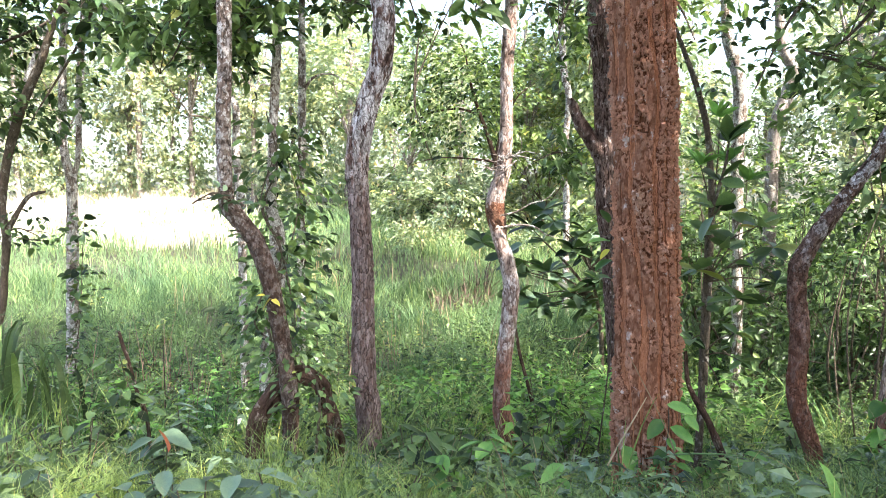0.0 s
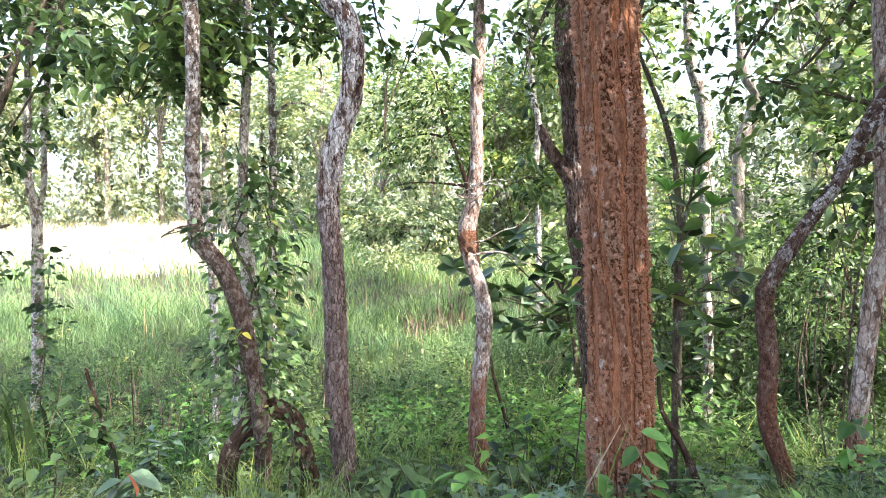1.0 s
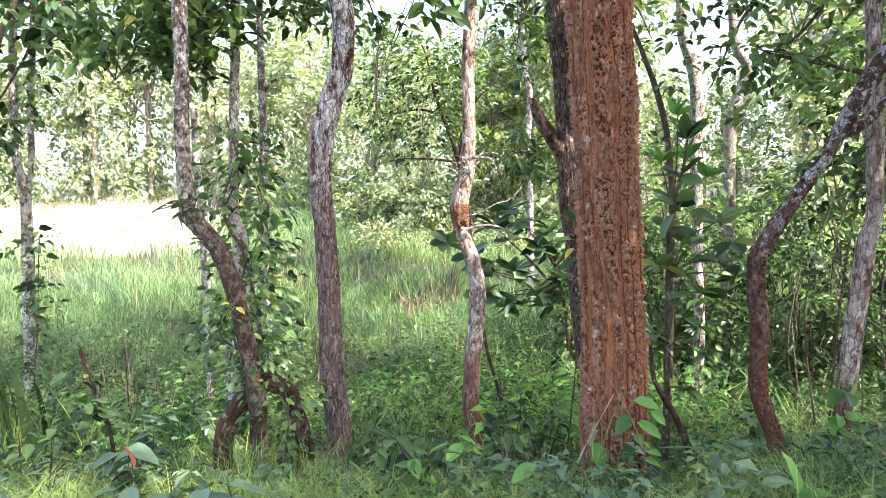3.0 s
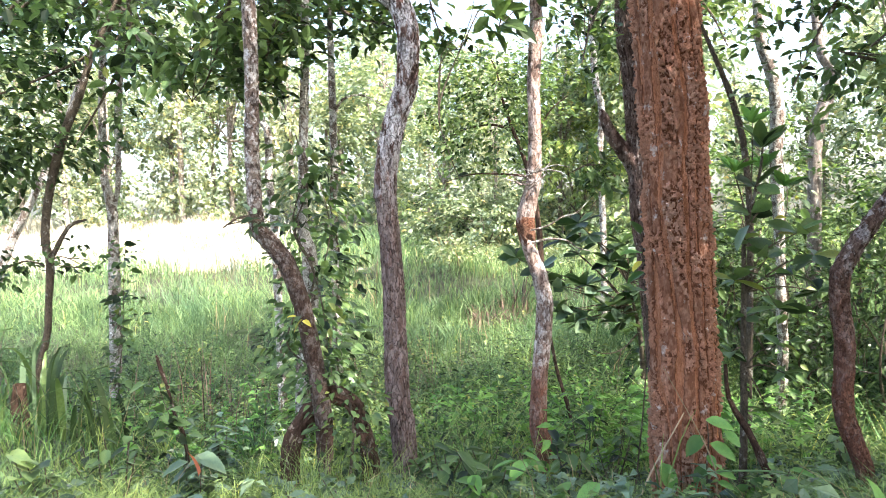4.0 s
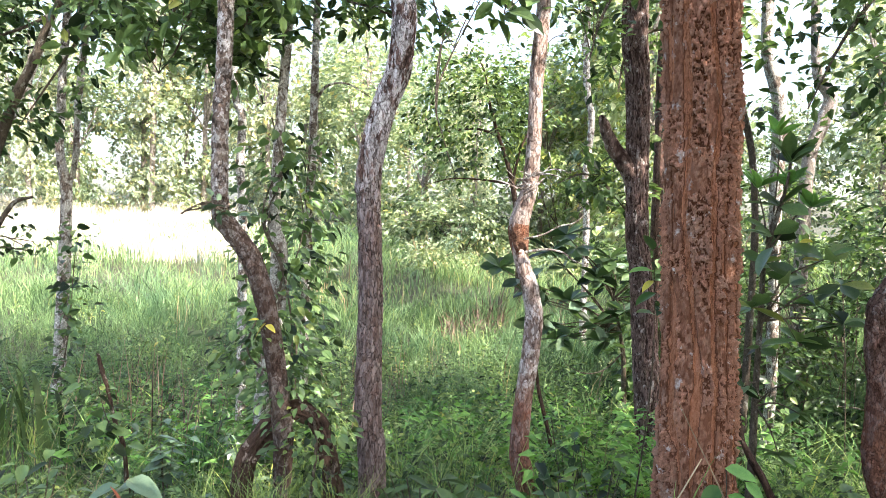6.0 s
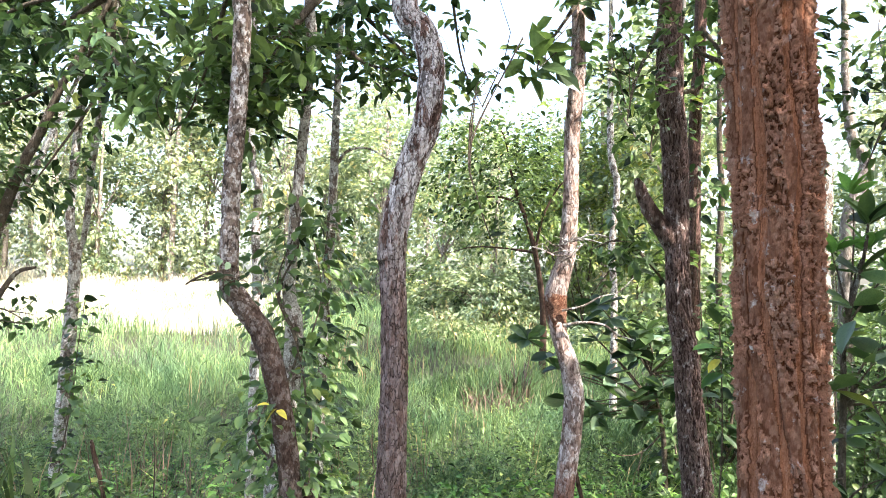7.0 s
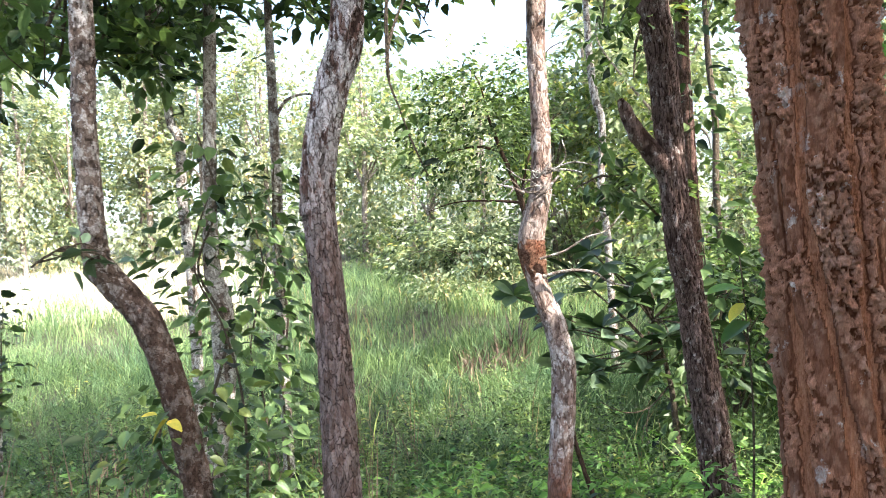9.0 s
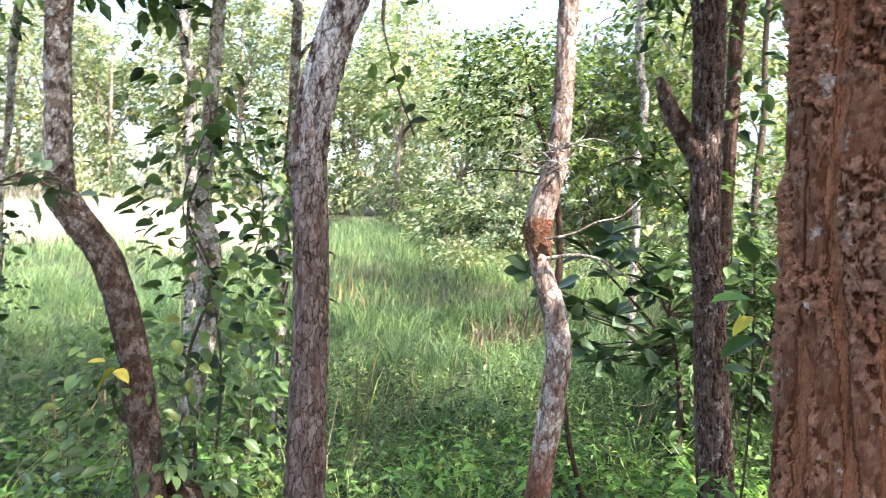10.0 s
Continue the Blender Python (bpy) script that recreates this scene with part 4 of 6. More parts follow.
stuff("dry_stalks", blades(x, y, 0.7, 0.005, 0.6, 59), GRASS_DRY, "dry bent grass stalks", "grass")


def weeds(n, area, seed, height, leaf_size, per, ratio=0.5, keep=None):
    x, y = scatter(n, *area, seed, keep)
    k = (x > -3.4) | (x < -6.2) | (y < 4.6) | (y > 8.0)
    x, y = x[k], y[k]
    r = np.random.default_rng(seed + 1)
    n = len(x)
    z = ground_z(x, y)
    h = height * r.uniform(0.5, 1.3, n) * bank(x, y)
    k = np.repeat(np.arange(n), per)
    f = r.uniform(0.25, 1.0, len(k))
    a = r.uniform(0, 2 * np.pi, len(k))
    lean = np.stack([r.normal(0, 0.18, n), r.normal(0, 0.18, n)], -1)[k]
    pos = np.stack([x[k] + lean[:, 0] * f * h[k], y[k] + lean[:, 1] * f * h[k], z[k] + f * h[k]], -1)
    way = np.stack([np.cos(a), np.sin(a), r.normal(0.1, 0.35, len(k))], -1)
    return leaves(pos, way, leaf_size * r.uniform(0.45, 1.25, len(k)) * (1.1 - 0.4 * f), ratio=ratio, seed=seed + 2, droop=0.25, plain=True)


for n, area, seed, height, size, per, ratio, cut, material, label in (
        (950, (-8, 8, 3.4, 7.0), 61, 0.50, 0.10, 9, 0.45, 0.46, LEAF_MID, "leafy green weeds on the bank"),
        (430, (-8, 8, 3.2, 7.0), 64, 0.48, 0.15, 7, 0.62, 0.48, LEAF_BLUE, "broad bluish-green weeds on the bank"),
        (1500, (-8, 8, 2.6, 7.0), 161, 0.42, 0.085, 9, 0.38, 0.45, LEAF_LIGHT, "small light green herbs in the grass"),
        (500, (-7, 7, 2.4, 5), 367, 0.28, 0.09, 9, 0.5, 0.50, LEAF_LIGHT, "low leafy herbs among the grass"),
        (220, (-0.5, 5, 2.6, 5.5), 1067, 0.30, 0.09, 9, 0.5, 0.0, LEAF_LIGHT, "light green herbs under the trees"),
        (900, (4.4, 11, 5.5, 13), 167, 0.85, 0.11, 16, 0.5, 0.0, LEAF_DARK, "dark leafy thicket under the trees"),
        (560, (2.6, 9, 5.5, 12), 1367, 0.7, 0.11, 13, 0.5, 0.45, LEAF_LIGHT, "light green leafy weeds under the trees"),
        (700, (-7.5, -0.6, 6.6, 10.5), 667, 0.9, 0.14, 12, 0.5, 0.42, LEAF_MID, "tall leafy weeds in the hollow"),
        (180, (-6.5, -0.4, 6.4, 10), 767, 0.7, 0.17, 8, 0.6, 0.42, LEAF_BLUE, "bluish leafy weeds in the hollow"),
        (520, (-3.0, 3.6, 7.0, 12), 467, 0.9, 0.18, 11, 0.5, 0.40, LEAF_BRIGHT, "fresh broad-leaved weeds in the hollow"),
        (420, (-7.5, 4.0, 6.8, 12), 567, 0.75, 0.14, 11, 0.5, 0.42, LEAF_DARK, "dark broad-leaved weeds in the hollow"),
        (1000, (-9, 4.4, 7.5, 14), 867, 0.95, 0.12, 12, 0.4, 0.44, LEAF_MID, "bushy green weeds in the hollow"),
        (460, (-9, 3.6, 8.0, 15), 967, 1.1, 0.15, 12, 0.45, 0.44, LEAF_LIGHT, "sunlit leafy weeds in the hollow"),
        (520, (-5.5, 3.4, 6.6, 12.5), 1167, 0.85, 0.19, 10, 0.5, 0.40, LEAF_BRIGHT, "bright broad-leaved weeds in the hollow"),
        (950, (-9, 2.5, 9.0, 15), 1267, 1.15, 0.15, 12, 0.42, 0.45, LEAF_MID, "leafy weeds where the hollow meets the meadow"),
        # sunlit clumps put into a yellower leaf green
        (420, (-5.5, 1.5, 8.5, 13), 1467, 1.0, 0.13, 13, 0.5, 0.55, LEAF_WOOD, "yellow-green leafy weeds in the hollow"),
        (500, (-12, 8, 12, 18), 267, 0.8, 0.12, 13, 0.4, 0.58, LEAF_LIGHT, "light leafy weeds in the meadow")):
    stuff("undergrowth", weeds(n, area, seed, height, size, per, ratio, patchy(0.8, cut, seed + 1)), material, label, "undergrowth")
x, y = scatter(350, -7, 4, 11, 20, 255, patchy(0.6, 0.58, 256))
stuff("dry_grass", blades(x, y, 0.95, 0.016, 0.35, 257), GRASS_DRY, "straw-coloured stalks in the green grass", "grass")

# brown seed heads in the meadow
x, y = scatter(260, -0.3, 1.2, 17.6, 18.8, 171)
stuff("seed_heads", blades(x, y, 0.8, 0.04, 0.45, 172), SEED_DARK, "dark brown withered weed heads in the meadow", "weeds")
x, y = scatter(520, -6.5, -0.8, 8.0, 13.0, 173)
stuff("weed_stalks", blades(x, y, 1.2, 0.013, 0.2, 174), SEED_DARK, "thin dark dead weed stalks", "weeds")


# ---- single leaves ----
def leaf_mesh(name, ratio, fold, droop, point, lobes=0.0):
    """A unit leaf along +y with a bent midrib, seven by five points."""
    vs, fs = [], []
    for i in range(7):
        u = i / 6
        w = ratio * 0.5 * (math.sin(math.pi * u ** point) ** 0.75 if 0 < u < 1 else 0.03 * (u == 0))
        for j in range(5):
            v = (j - 2) / 2
            vs.append((v * w, u - lobes * abs(v) * (1 - u) * 0.5, -droop * u * u + fold * abs(v) * w + 0.012 * math.sin(9 * u) * abs(v)))
    for i in range(6):
        for j in range(4):
            k = i * 5 + j
            fs.append((k, k + 1, k + 6, k + 5))
    return mesh_from(name, vs, fs, smooth=True)


LEAF_KINDS = {"ovate": (0.55, 0.35, 0.18, 0.8), "round": (0.8, 0.25, 0.15, 0.75), "long": (0.38, 0.4, 0.25, 0.85), "spoon": (0.52, 0.3, 0.12, 1.35), "heart": (0.85, 0.3, 0.2, 0.6, 0.5)}
made_leaves = {}


def leaf(parent, pos, way, size, kind, material, tilt=0.0, label=""):
    """One leaf of its own, from its foot pos along way; tilt turns it round its midrib."""
    key = (kind, material.name)
    if key not in made_leaves:
        made_leaves[key] = leaf_mesh("leaf", *LEAF_KINDS[kind])
        made_leaves[key].materials.append(material)
    ob = new("leaf", made_leaves[key])
    y = Vector(way).normalized()
    x = y.cross(Vector((0, 0, 1)))
    x = x.normalized() if x.length > 1e-3 else Vector((1, 0, 0))
    z = x.cross(y)
    m = Matrix((x, y, z)).transposed().to_4x4()
    ob.parent = parent
    ob.matrix_parent_inverse = parent.matrix_basis.inverted()
    ob.matrix_basis = Matrix.Translation(pos) @ m @ Matrix.Rotation(tilt, 4, "Y") @ Matrix.Scale(size, 4)
    if label:
        ob["label"] = label
    return ob


def stem(parent, pts, bark=None, name="stem", segs=8):
    return part(name, mesh_from(name, *tube(pts, segs, 0.05, 0.001, seed=len(pts)), smooth=True), bark or BARK_TWIG, parent)


rnd = random.Random(5)


def whorl(parent, at, n, size, kind, material, lift=0.3, spread=1.0):
    """A rosette of leaves at the end of a shoot."""
    a0 = rnd.uniform(0, 6.28)
    for i in range(n):
        a = a0 + i * 6.283 / n + rnd.uniform(-0.3, 0.3)
        way = (math.cos(a) * spread, math.sin(a) * spread, lift + rnd.uniform(-0.7, 0.6))
        leaf(parent, at, way, size * rnd.uniform(0.7, 1.15), kind, material, rnd.uniform(-1.0, 1.0))


def shoots(parent, root, ends, n, size, kind, material, r0=0.012, lift=0.3, spread=1.0, bark=None):
    """Thin stems from root to each end, a rosette on each."""
    for e in ends:
        mid = [(a + b) / 2 + rnd.uniform(-0.05, 0.05) for a, b in zip(root, e)]
        stem(parent, [(*root, r0), (mid[0], mid[1], mid[2] + 0.06, r0 * 0.75), (*e, r0 * 0.4)], bark)
        whorl(parent, e, n, size, kind, material, lift, spread)


# large-leaved sapling beside the thick tree
t = thing("sapling", (2.1, 5.6, gz(2.1, 5.6)), "young tree with large glossy dark green leaves", "sapling", "saplings")
line = [(2.24, 5.6, 1.92, 0.008), (2.21, 5.6, 1.69, 0.012), (2.1, 5.6, 1.24, 0.016), (2.09, 5.6, 0.88, 0.02), (2.08, 5.6, 0.34, 0.024), (2.08, 5.6, -0.22, 0.03), (2.06, 5.6, gz(2.1, 5.6) - 0.05, 0.034)]
stem(t, line)
whorl(t, (2.24, 5.6, 1.9), 9, 0.24, "long", LEAF_MID, 1.3)
for z, n, sz, lift in ( (1.6, 6, 0.22, 0.5), (1.4, 5, 0.2, 0.2), (1.2, 6, 0.22, 0.0), (0.95, 6, 0.2, -0.1), (0.6, 5, 0.17, -0.2)):
    x = 2.1 + max(0, z - 1.2) * 0.2
    whorl(t, (x, 5.6, z), n, sz, "spoon", LEAF_MID, lift)
shoots(t, (2.1, 5.6, 0.8), [(2.25, 5.55, 1.07), (2.55, 5.45, 1.08), (2.46, 5.6, 0.92), (2.3, 5.5, 0.68), (1.98, 5.5, 0.9), (2.6, 5.5, 0.8), (2.4, 5.4, 1.25)], 6, 0.2, "spoon", LEAF_MID, 0.009, 0.2)
shoots(t, (2.12, 5.6, 1.3), [(2.28, 5.7, 1.75), (2.02, 5.6, 1.72), (2.4, 5.6, 1.6), (2.2, 5.7, 2.1)], 7, 0.2, "long", LEAF_BRIGHT, 0.008, 1.1, 0.8)
shoots(t, (2.08, 5.6, 0.2), [(2.3, 5.5, 0.4), (1.95, 5.5, 0.35), (2.4, 5.6, 0.15), (2.2, 5.45, -0.1)], 6, 0.16, "ovate", LEAF_MID, 0.008, 0.1)
leaf(t, (2.08, 5.45, 1.32), (-0.45, -0.25, -0.5), 0.24, "ovate", LEAF_BLUE, 0.3, "large grey-green drooping leaf")
leaf(t, (1.9, 5.5, 1.42), (0.9, -0.3, 0.05), 0.16, "ovate", LEAF_BLUE, 0.1)
leaf(t, (2.28, 5.5, 1.36), (0.4, -0.5, 0.1), 0.09, "round", LEAF_YELLOW, 0.4, "small yellow-green leaf")
leaf(t, (2.3, 5.5, 1.24), (0.6, -0.4, 0.05), 0.12, "round", LEAF_YELLOW, 0.2, "small yellow-green leaf")

# the large-leaved shrub between the crooked and the dark tree
g = gz(2.5, 11.3)
t = thing("shrub", (2.55, 11.3, g), "spreading shrub with broad dark paddle-shaped leaves", "shrub", "shrubs and young trees")
stem(t, [(2.3, 11.3, 0.5, 0.015), (2.5, 11.3, -0.34, 0.03), (2.56, 11.3, -0.9, 0.04), (2.6, 11.3, g - 0.1, 0.05)])
for root, ends in (((2.45, 11.3, -0.2), [(0.62, 11.2, 0.72), (1.36, 11.1, 0.98), (1.7, 11.2, 0.26), (1.05, 11.3, 0.32), (2.0, 11.0, -0.05), (1.5, 11.2, -0.32), (1.2, 11.1, -0.1)]),
                   ((2.35, 11.3, 0.3), [(1.6, 11.2, 1.23), (2.04, 11.1, 0.62), (2.26, 11.2, 0.9), (2.2, 11.0, -0.3), (2.5, 11.1, 0.1), (2.9, 11.2, 0.7), (3.0, 11.2, 0.2)])):
    shoots(t, root, ends, 9, 0.36, "spoon", LEAF_DARK, 0.014, 0.3)
    shoots(t, root, [tuple(a * 0.8 + b * 0.2 for a, b in zip(e, root)) for e in ends], 5, 0.34, "spoon", LEAF_BLUE, 0.014, 0.1)
for p in ([(2.5, 11.2, -0.5, 0.014), (2.2, 11.1, -0.75, 0.01), (1.9, 11.1, -0.8, 0.007), (1.6, 11.1, -0.65, 0.004)], [(2.2, 11.1, -0.75, 0.008), (2.15, 11.1, -1.0, 0.006), (2.17, 11.1, -1.2, 0.003)]):
    stem(t, p, name="bare_twig")


# creepers on the trunks
def creeper(label, line, n, size, kind, material, out, seed, small=0):
    r = random.Random(seed)
    t = thing("creeper", line[-1][:3], label, "creeper", "creepers")
    stem(t, line, name="vine")
    pts = smooth_line(line, 0.03)
    for i in range(n):
        p = pts[r.randrange(len(pts))]
        a = r.uniform(0, 6.28)
        o = out * r.uniform(0.25, 1.0)
        pos = (p[0] + math.cos(a) * o, p[1] - 0.08 + math.sin(a) * o * 0.6 - 0.05, p[2] + r.uniform(-0.05, 0.05))
        leaf(t, pos, (math.cos(a) + r.uniform(-0.5, 0.5), math.sin(a) - 0.3, r.uniform(-1.0, 0.3)), size * r.uniform(0.5, 1.25), kind, material, r.uniform(-0.9, 0.9))
    if small:
        g = np.random.default_rng(seed)
        a, o = g.uniform(0, 6.283, small), out * 1.1 * g.uniform(0.1, 1.0, small)
        pos = pts[g.integers(0, len(pts), small), :3] + np.stack([np.cos(a) * o, 0.12 + np.sin(a) * o * 0.7, g.normal(0, 0.08, small)], -1)
        way = np.stack([np.cos(a) + g.normal(0, 0.5, small), np.sin(a) - 0.3, g.uniform(-1.0, 0.4, small)], -1)
        part("foliage", mesh_from("foliage", *leaves(pos, way, size * g.uniform(0.6, 1.2, small), ratio=0.6, seed=seed, droop=0.2)), material, t)
    return t


creeper("leafy creeper climbing the slim grey tree", [(-1.75, 7.1, 2.3, 0.006), (-1.65, 7.12, 1.8, 0.008), (-1.8, 7.1, 1.35, 0.01), (-1.62, 7.08, 0.9, 0.012), (-1.78, 7.1, 0.3, 0.012), (-1.7, 7.1, -0.3, 0.014), (-1.75, 7.1, gz(-1.75, 7.1), 0.016)], 170, 0.125, "ovate", LEAF_MID, 0.42, 1, 260)
creeper("leafy creeper on the thin straight tree", [(-1.9, 9.6, 2.4, 0.006), (-1.95, 9.6, 1.6, 0.01), (-1.85, 9.6, 0.8, 0.012), (-1.95, 9.6, 0.0, 0.012), (-1.9, 9.6, gz(-1.9, 9.6), 0.016)], 170, 0.15, "ovate", LEAF_MID, 0.44, 2, 240)
creeper("second creeper among the slim tree's leaves", [(-1.6, 7.0, 2.0, 0.005), (-1.8, 7.02, 1.4, 0.007), (-1.6, 7.0, 0.9, 0.008), (-1.5, 7.0, 0.2, 0.01), (-1.6, 7.0, gz(-1.6, 7.0), 0.012)], 110, 0.11, "round", LEAF_MID, 0.36, 11)
creeper("leafy creeper hanging behind the elbowed tree", [(-1.8, 8.3, 1.9, 0.005), (-1.7, 8.3, 1.3, 0.007), (-1.85, 8.3, 0.6, 0.008), (-1.75, 8.3, 0.0, 0.01), (-1.8, 8.3, gz(-1.8, 8.3), 0.012)], 150, 0.15, "ovate", LEAF_MID, 0.46, 12, 240)
creeper("leafy scrambling vine over the dead stump", [(-1.45, 5.75, 0.75, 0.006), (-1.55, 5.8, 0.4, 0.008), (-1.2, 5.75, 0.15, 0.01), (-1.0, 5.6, -0.1, 0.012), (-1.05, 5.6, gz(-1, 5.6), 0.014)], 300, 0.08, "ovate", LEAF_MID, 0.34, 3, 300)
creeper("heart-leaved creeper on the forked tree", [(-4.72, 9.35, 1.2, 0.004), (-4.78, 9.35, 0.6, 0.006), (-4.82, 9.35, 0.0, 0.008), (-4.9, 9.35, -0.6, 0.008), (-4.95, 9.35, -1.2, 0.01), (-4.9, 9.35, -1.9, 0.01)], 130, 0.11, "heart", LEAF_MID, 0.2, 4, 160)
creeper("heart-leaved creeper at the pale reddish tree's foot", [(3.3, 5.2, 0.0, 0.004), (3.25, 5.2, -0.25, 0.006), (3.3, 5.2, -0.5, 0.008), (3.3, 5.2, gz(3.3, 5.2), 0.008)], 26, 0.13, "heart", LEAF_BRIGHT, 0.16, 6)
creeper("dark leafy creeper beside the pale sunlit tree", [(4.3, 10.3, 2.3, 0.005), (4.4, 10.3, 1.5, 0.006), (4.3, 10.3, 0.8, 0.008), (4.4, 10.3, 0.0, 0.01), (4.3, 10.3, -1.0, 0.01), (4.35, 10.3, -2.0, 0.012)], 120, 0.17, "ovate", LEAF_MID, 0.28, 8)
creeper("leafy creeper on the dark trunk", [(3.0, 11.3, 3.4, 0.006), (2.95, 11.3, 2.2, 0.008), (3.05, 11.3, 1.0, 0.01), (3.0, 11.3, -0.5, 0.01), (3.0, 11.3, gz(3, 11.3), 0.012)], 260, 0.2, "ovate", LEAF_MID, 0.6, 9)

creeper("scrambling vine on a dead stick", [(-2.84, 6.12, 0.1, 0.003), (-2.76, 6.12, -0.2, 0.004), (-2.6, 6.1, -0.5, 0.005), (-2.6, 6.1, gz(-2.6, 6.1), 0.006)], 60, 0.10, "heart", LEAF_MID, 0.2, 13)

# long reed blades leaning before the thick tree
t = thing("reed_tuft", (1.1, 4.25, gz(1.1, 4.25)), "few long pale green reed blades leaning together", "grass")
for dx, dy, h, w in ((0.24, 0.02, 0.85, 0.012), (-0.06, -0.1, 0.5, 0.014), (0.62, -0.15, 0.42, 0.010), (0.05, 0.1, 0.62, 0.010)):
    vs = []
    for u in (0, 0.3, 0.6, 0.85, 1.0):
        p = (1.1 + dx * u ** 1.3, 4.25 + dy * u, gz(1.1, 4.25) + h * (u - 0.18 * u ** 3))
        ww = w * (1 - u ** 4) * 0.5
        vs += [(p[0] - ww, p[1] - ww * 0.4, p[2]), (p[0], p[1] + 0.003, p[2] - 0.002), (p[0] + ww, p[1] + ww * 0.4, p[2])]
    part("blade", mesh_from("blade", vs, [(3 * i + q, 3 * i + q + 1, 3 * i + q + 4, 3 * i + q + 3) for i in range(4) for q in range(2)], smooth=True), GRASS_FRESH, t)

# seedling with bright leaves in front of the thick tree
t = thing("seedling", (1.42, 4.35, gz(1.42, 4.35)), "seedling with fresh bright green leaves by a trunk", "seedling", "seedlings")
stem(t, [(1.413, 4.360, 0.170, 0.003), (1.421, 4.360, 0.045, 0.004), (1.409, 4.360, -0.123, 0.005), (1.42, 4.36, gz(1.42, 4.36) - 0.03, 0.006)])
for p, w, sz, turn in (((1.406, 4.360, 0.177), (0.883, -0.448, -0.142), 0.186, 0.80), ((1.517, 4.360, 0.106), (0.589, -0.604, -0.536), 0.138, 0.80),
                       ((1.428, 4.360, 0.033), (0.808, -0.426, -0.407), 0.195, 0.75), ((1.384, 4.360, 0.080), (-0.715, -0.451, -0.535), 0.185, -0.80),
                       ((1.398, 4.360, -0.112), (-0.678, -0.571, -0.463), 0.146, -0.60), ((1.461, 4.360, -0.141), (0.799, -0.597, -0.073), 0.139, 0.60),
                       ((1.136, 4.360, -0.084), (0.367, -0.381, -0.848), 0.218, 0.90), ((1.472, 4.360, -0.208), (0.715, -0.693, -0.095), 0.120, 0.50),
                       ((1.415, 4.360, -0.039), (0.291, -0.792, -0.537), 0.105, 0.50)):
    leaf(t, p, w, sz * 0.9, "ovate", LEAF_BRIGHT, turn * 0.55)
for lab, p in (("dry bent grass stalk before a trunk", [(1.260, 4.300, 0.243, 0.0030), (0.993, 4.200, -0.178, 0.0060)]), ("dry bent grass stalk before a trunk", [(1.167, 4.400, 0.496, 0.0020), (1.421, 4.250, -0.082, 0.0040)]),
               ("long pale green grass blade", [(1.902, 4.200, -0.114, 0.0020), (1.651, 4.250, -0.099, 0.0060), (1.357, 4.300, -0.158, 0.0050)])):
    x, y, z = p[-1][:3]
    t = thing("grass_stalk", (x, y, gz(x, y)), lab, "grass", "grass stalks")
    p.append((x - 0.03, y + 0.02, gz(x, y) - 0.03, 0.004))
    part("stalk", mesh_from("stalk", *tube(p, 8, 0.03, 0.0005, seed=96), smooth=True), GRASS_DRY if "dry" in lab else GRASS_SHADED, t)
t = thing("seedling", (1.2, 5.5, gz(1.2, 5.5)), "thin shoot with a few yellow-green leaves", "seedling", "seedlings")
stem(t, [(1.24, 5.3, 1.30, 0.003), (1.26, 5.32, 1.1, 0.004), (1.3, 5.4, 0.6, 0.005), (1.28, 5.45, 0.0, 0.006), (1.2, 5.5, gz(1.2, 5.5) - 0.03, 0.007)])
for p, w, sz, m in (((1.24, 5.3, 1.28), (-0.3, -0.2, 0.5), 0.14, LEAF_MID), ((1.25, 5.3, 1.14), (-0.7, -0.3, 0.1), 0.19, LEAF_BRIGHT), ((1.25, 5.3, 1.08), (-0.7, -0.3, -0.5), 0.11, LEAF_YELLOW), ((1.27, 5.3, 1.0), (-0.8, -0.3, -0.3), 0.17, LEAF_BRIGHT), ((1.28, 5.35, 0.85), (-0.6, -0.3, 0.2), 0.15, LEAF_MID)):
    leaf(t, p, w, sz, "ovate", m, rnd.uniform(-0.3, 0.3))


# broad-leaved plants in the foreground
def broad_plant(x, y, h, n, size, kind, material, label, seed, lift=-0.22):
    r = random.Random(seed)
    g, h = gz(x, y), h * (0.45 + 0.55 * float(bank(x, y)))
    t = thing("broadleaf_plant", (x, y, g), label, "plant", "foreground plants")
    for i in range(max(1, n // 4)):
        dx, dy, hh = r.uniform(-0.22, 0.22), r.uniform(-0.15, 0.15), h * r.uniform(0.7, 1.1)
        stem(t, [(x + dx, y + dy, g + hh, 0.003), (x + dx * 0.6, y + dy * 0.6, g + hh * 0.5, 0.004), (x, y, g - 0.03, 0.006)])
        for k in range(4):
            a = r.uniform(0, 6.28)
            f = 0.55 + 0.45 * (k / 3)
            leaf(t, (x + dx * f, y + dy * f, g + hh * f), (math.cos(a), math.sin(a), lift + r.uniform(-0.3, 0.25)), size * r.uniform(0.7, 1.2), kind, material, r.uniform(-0.3, 0.3))
    return t


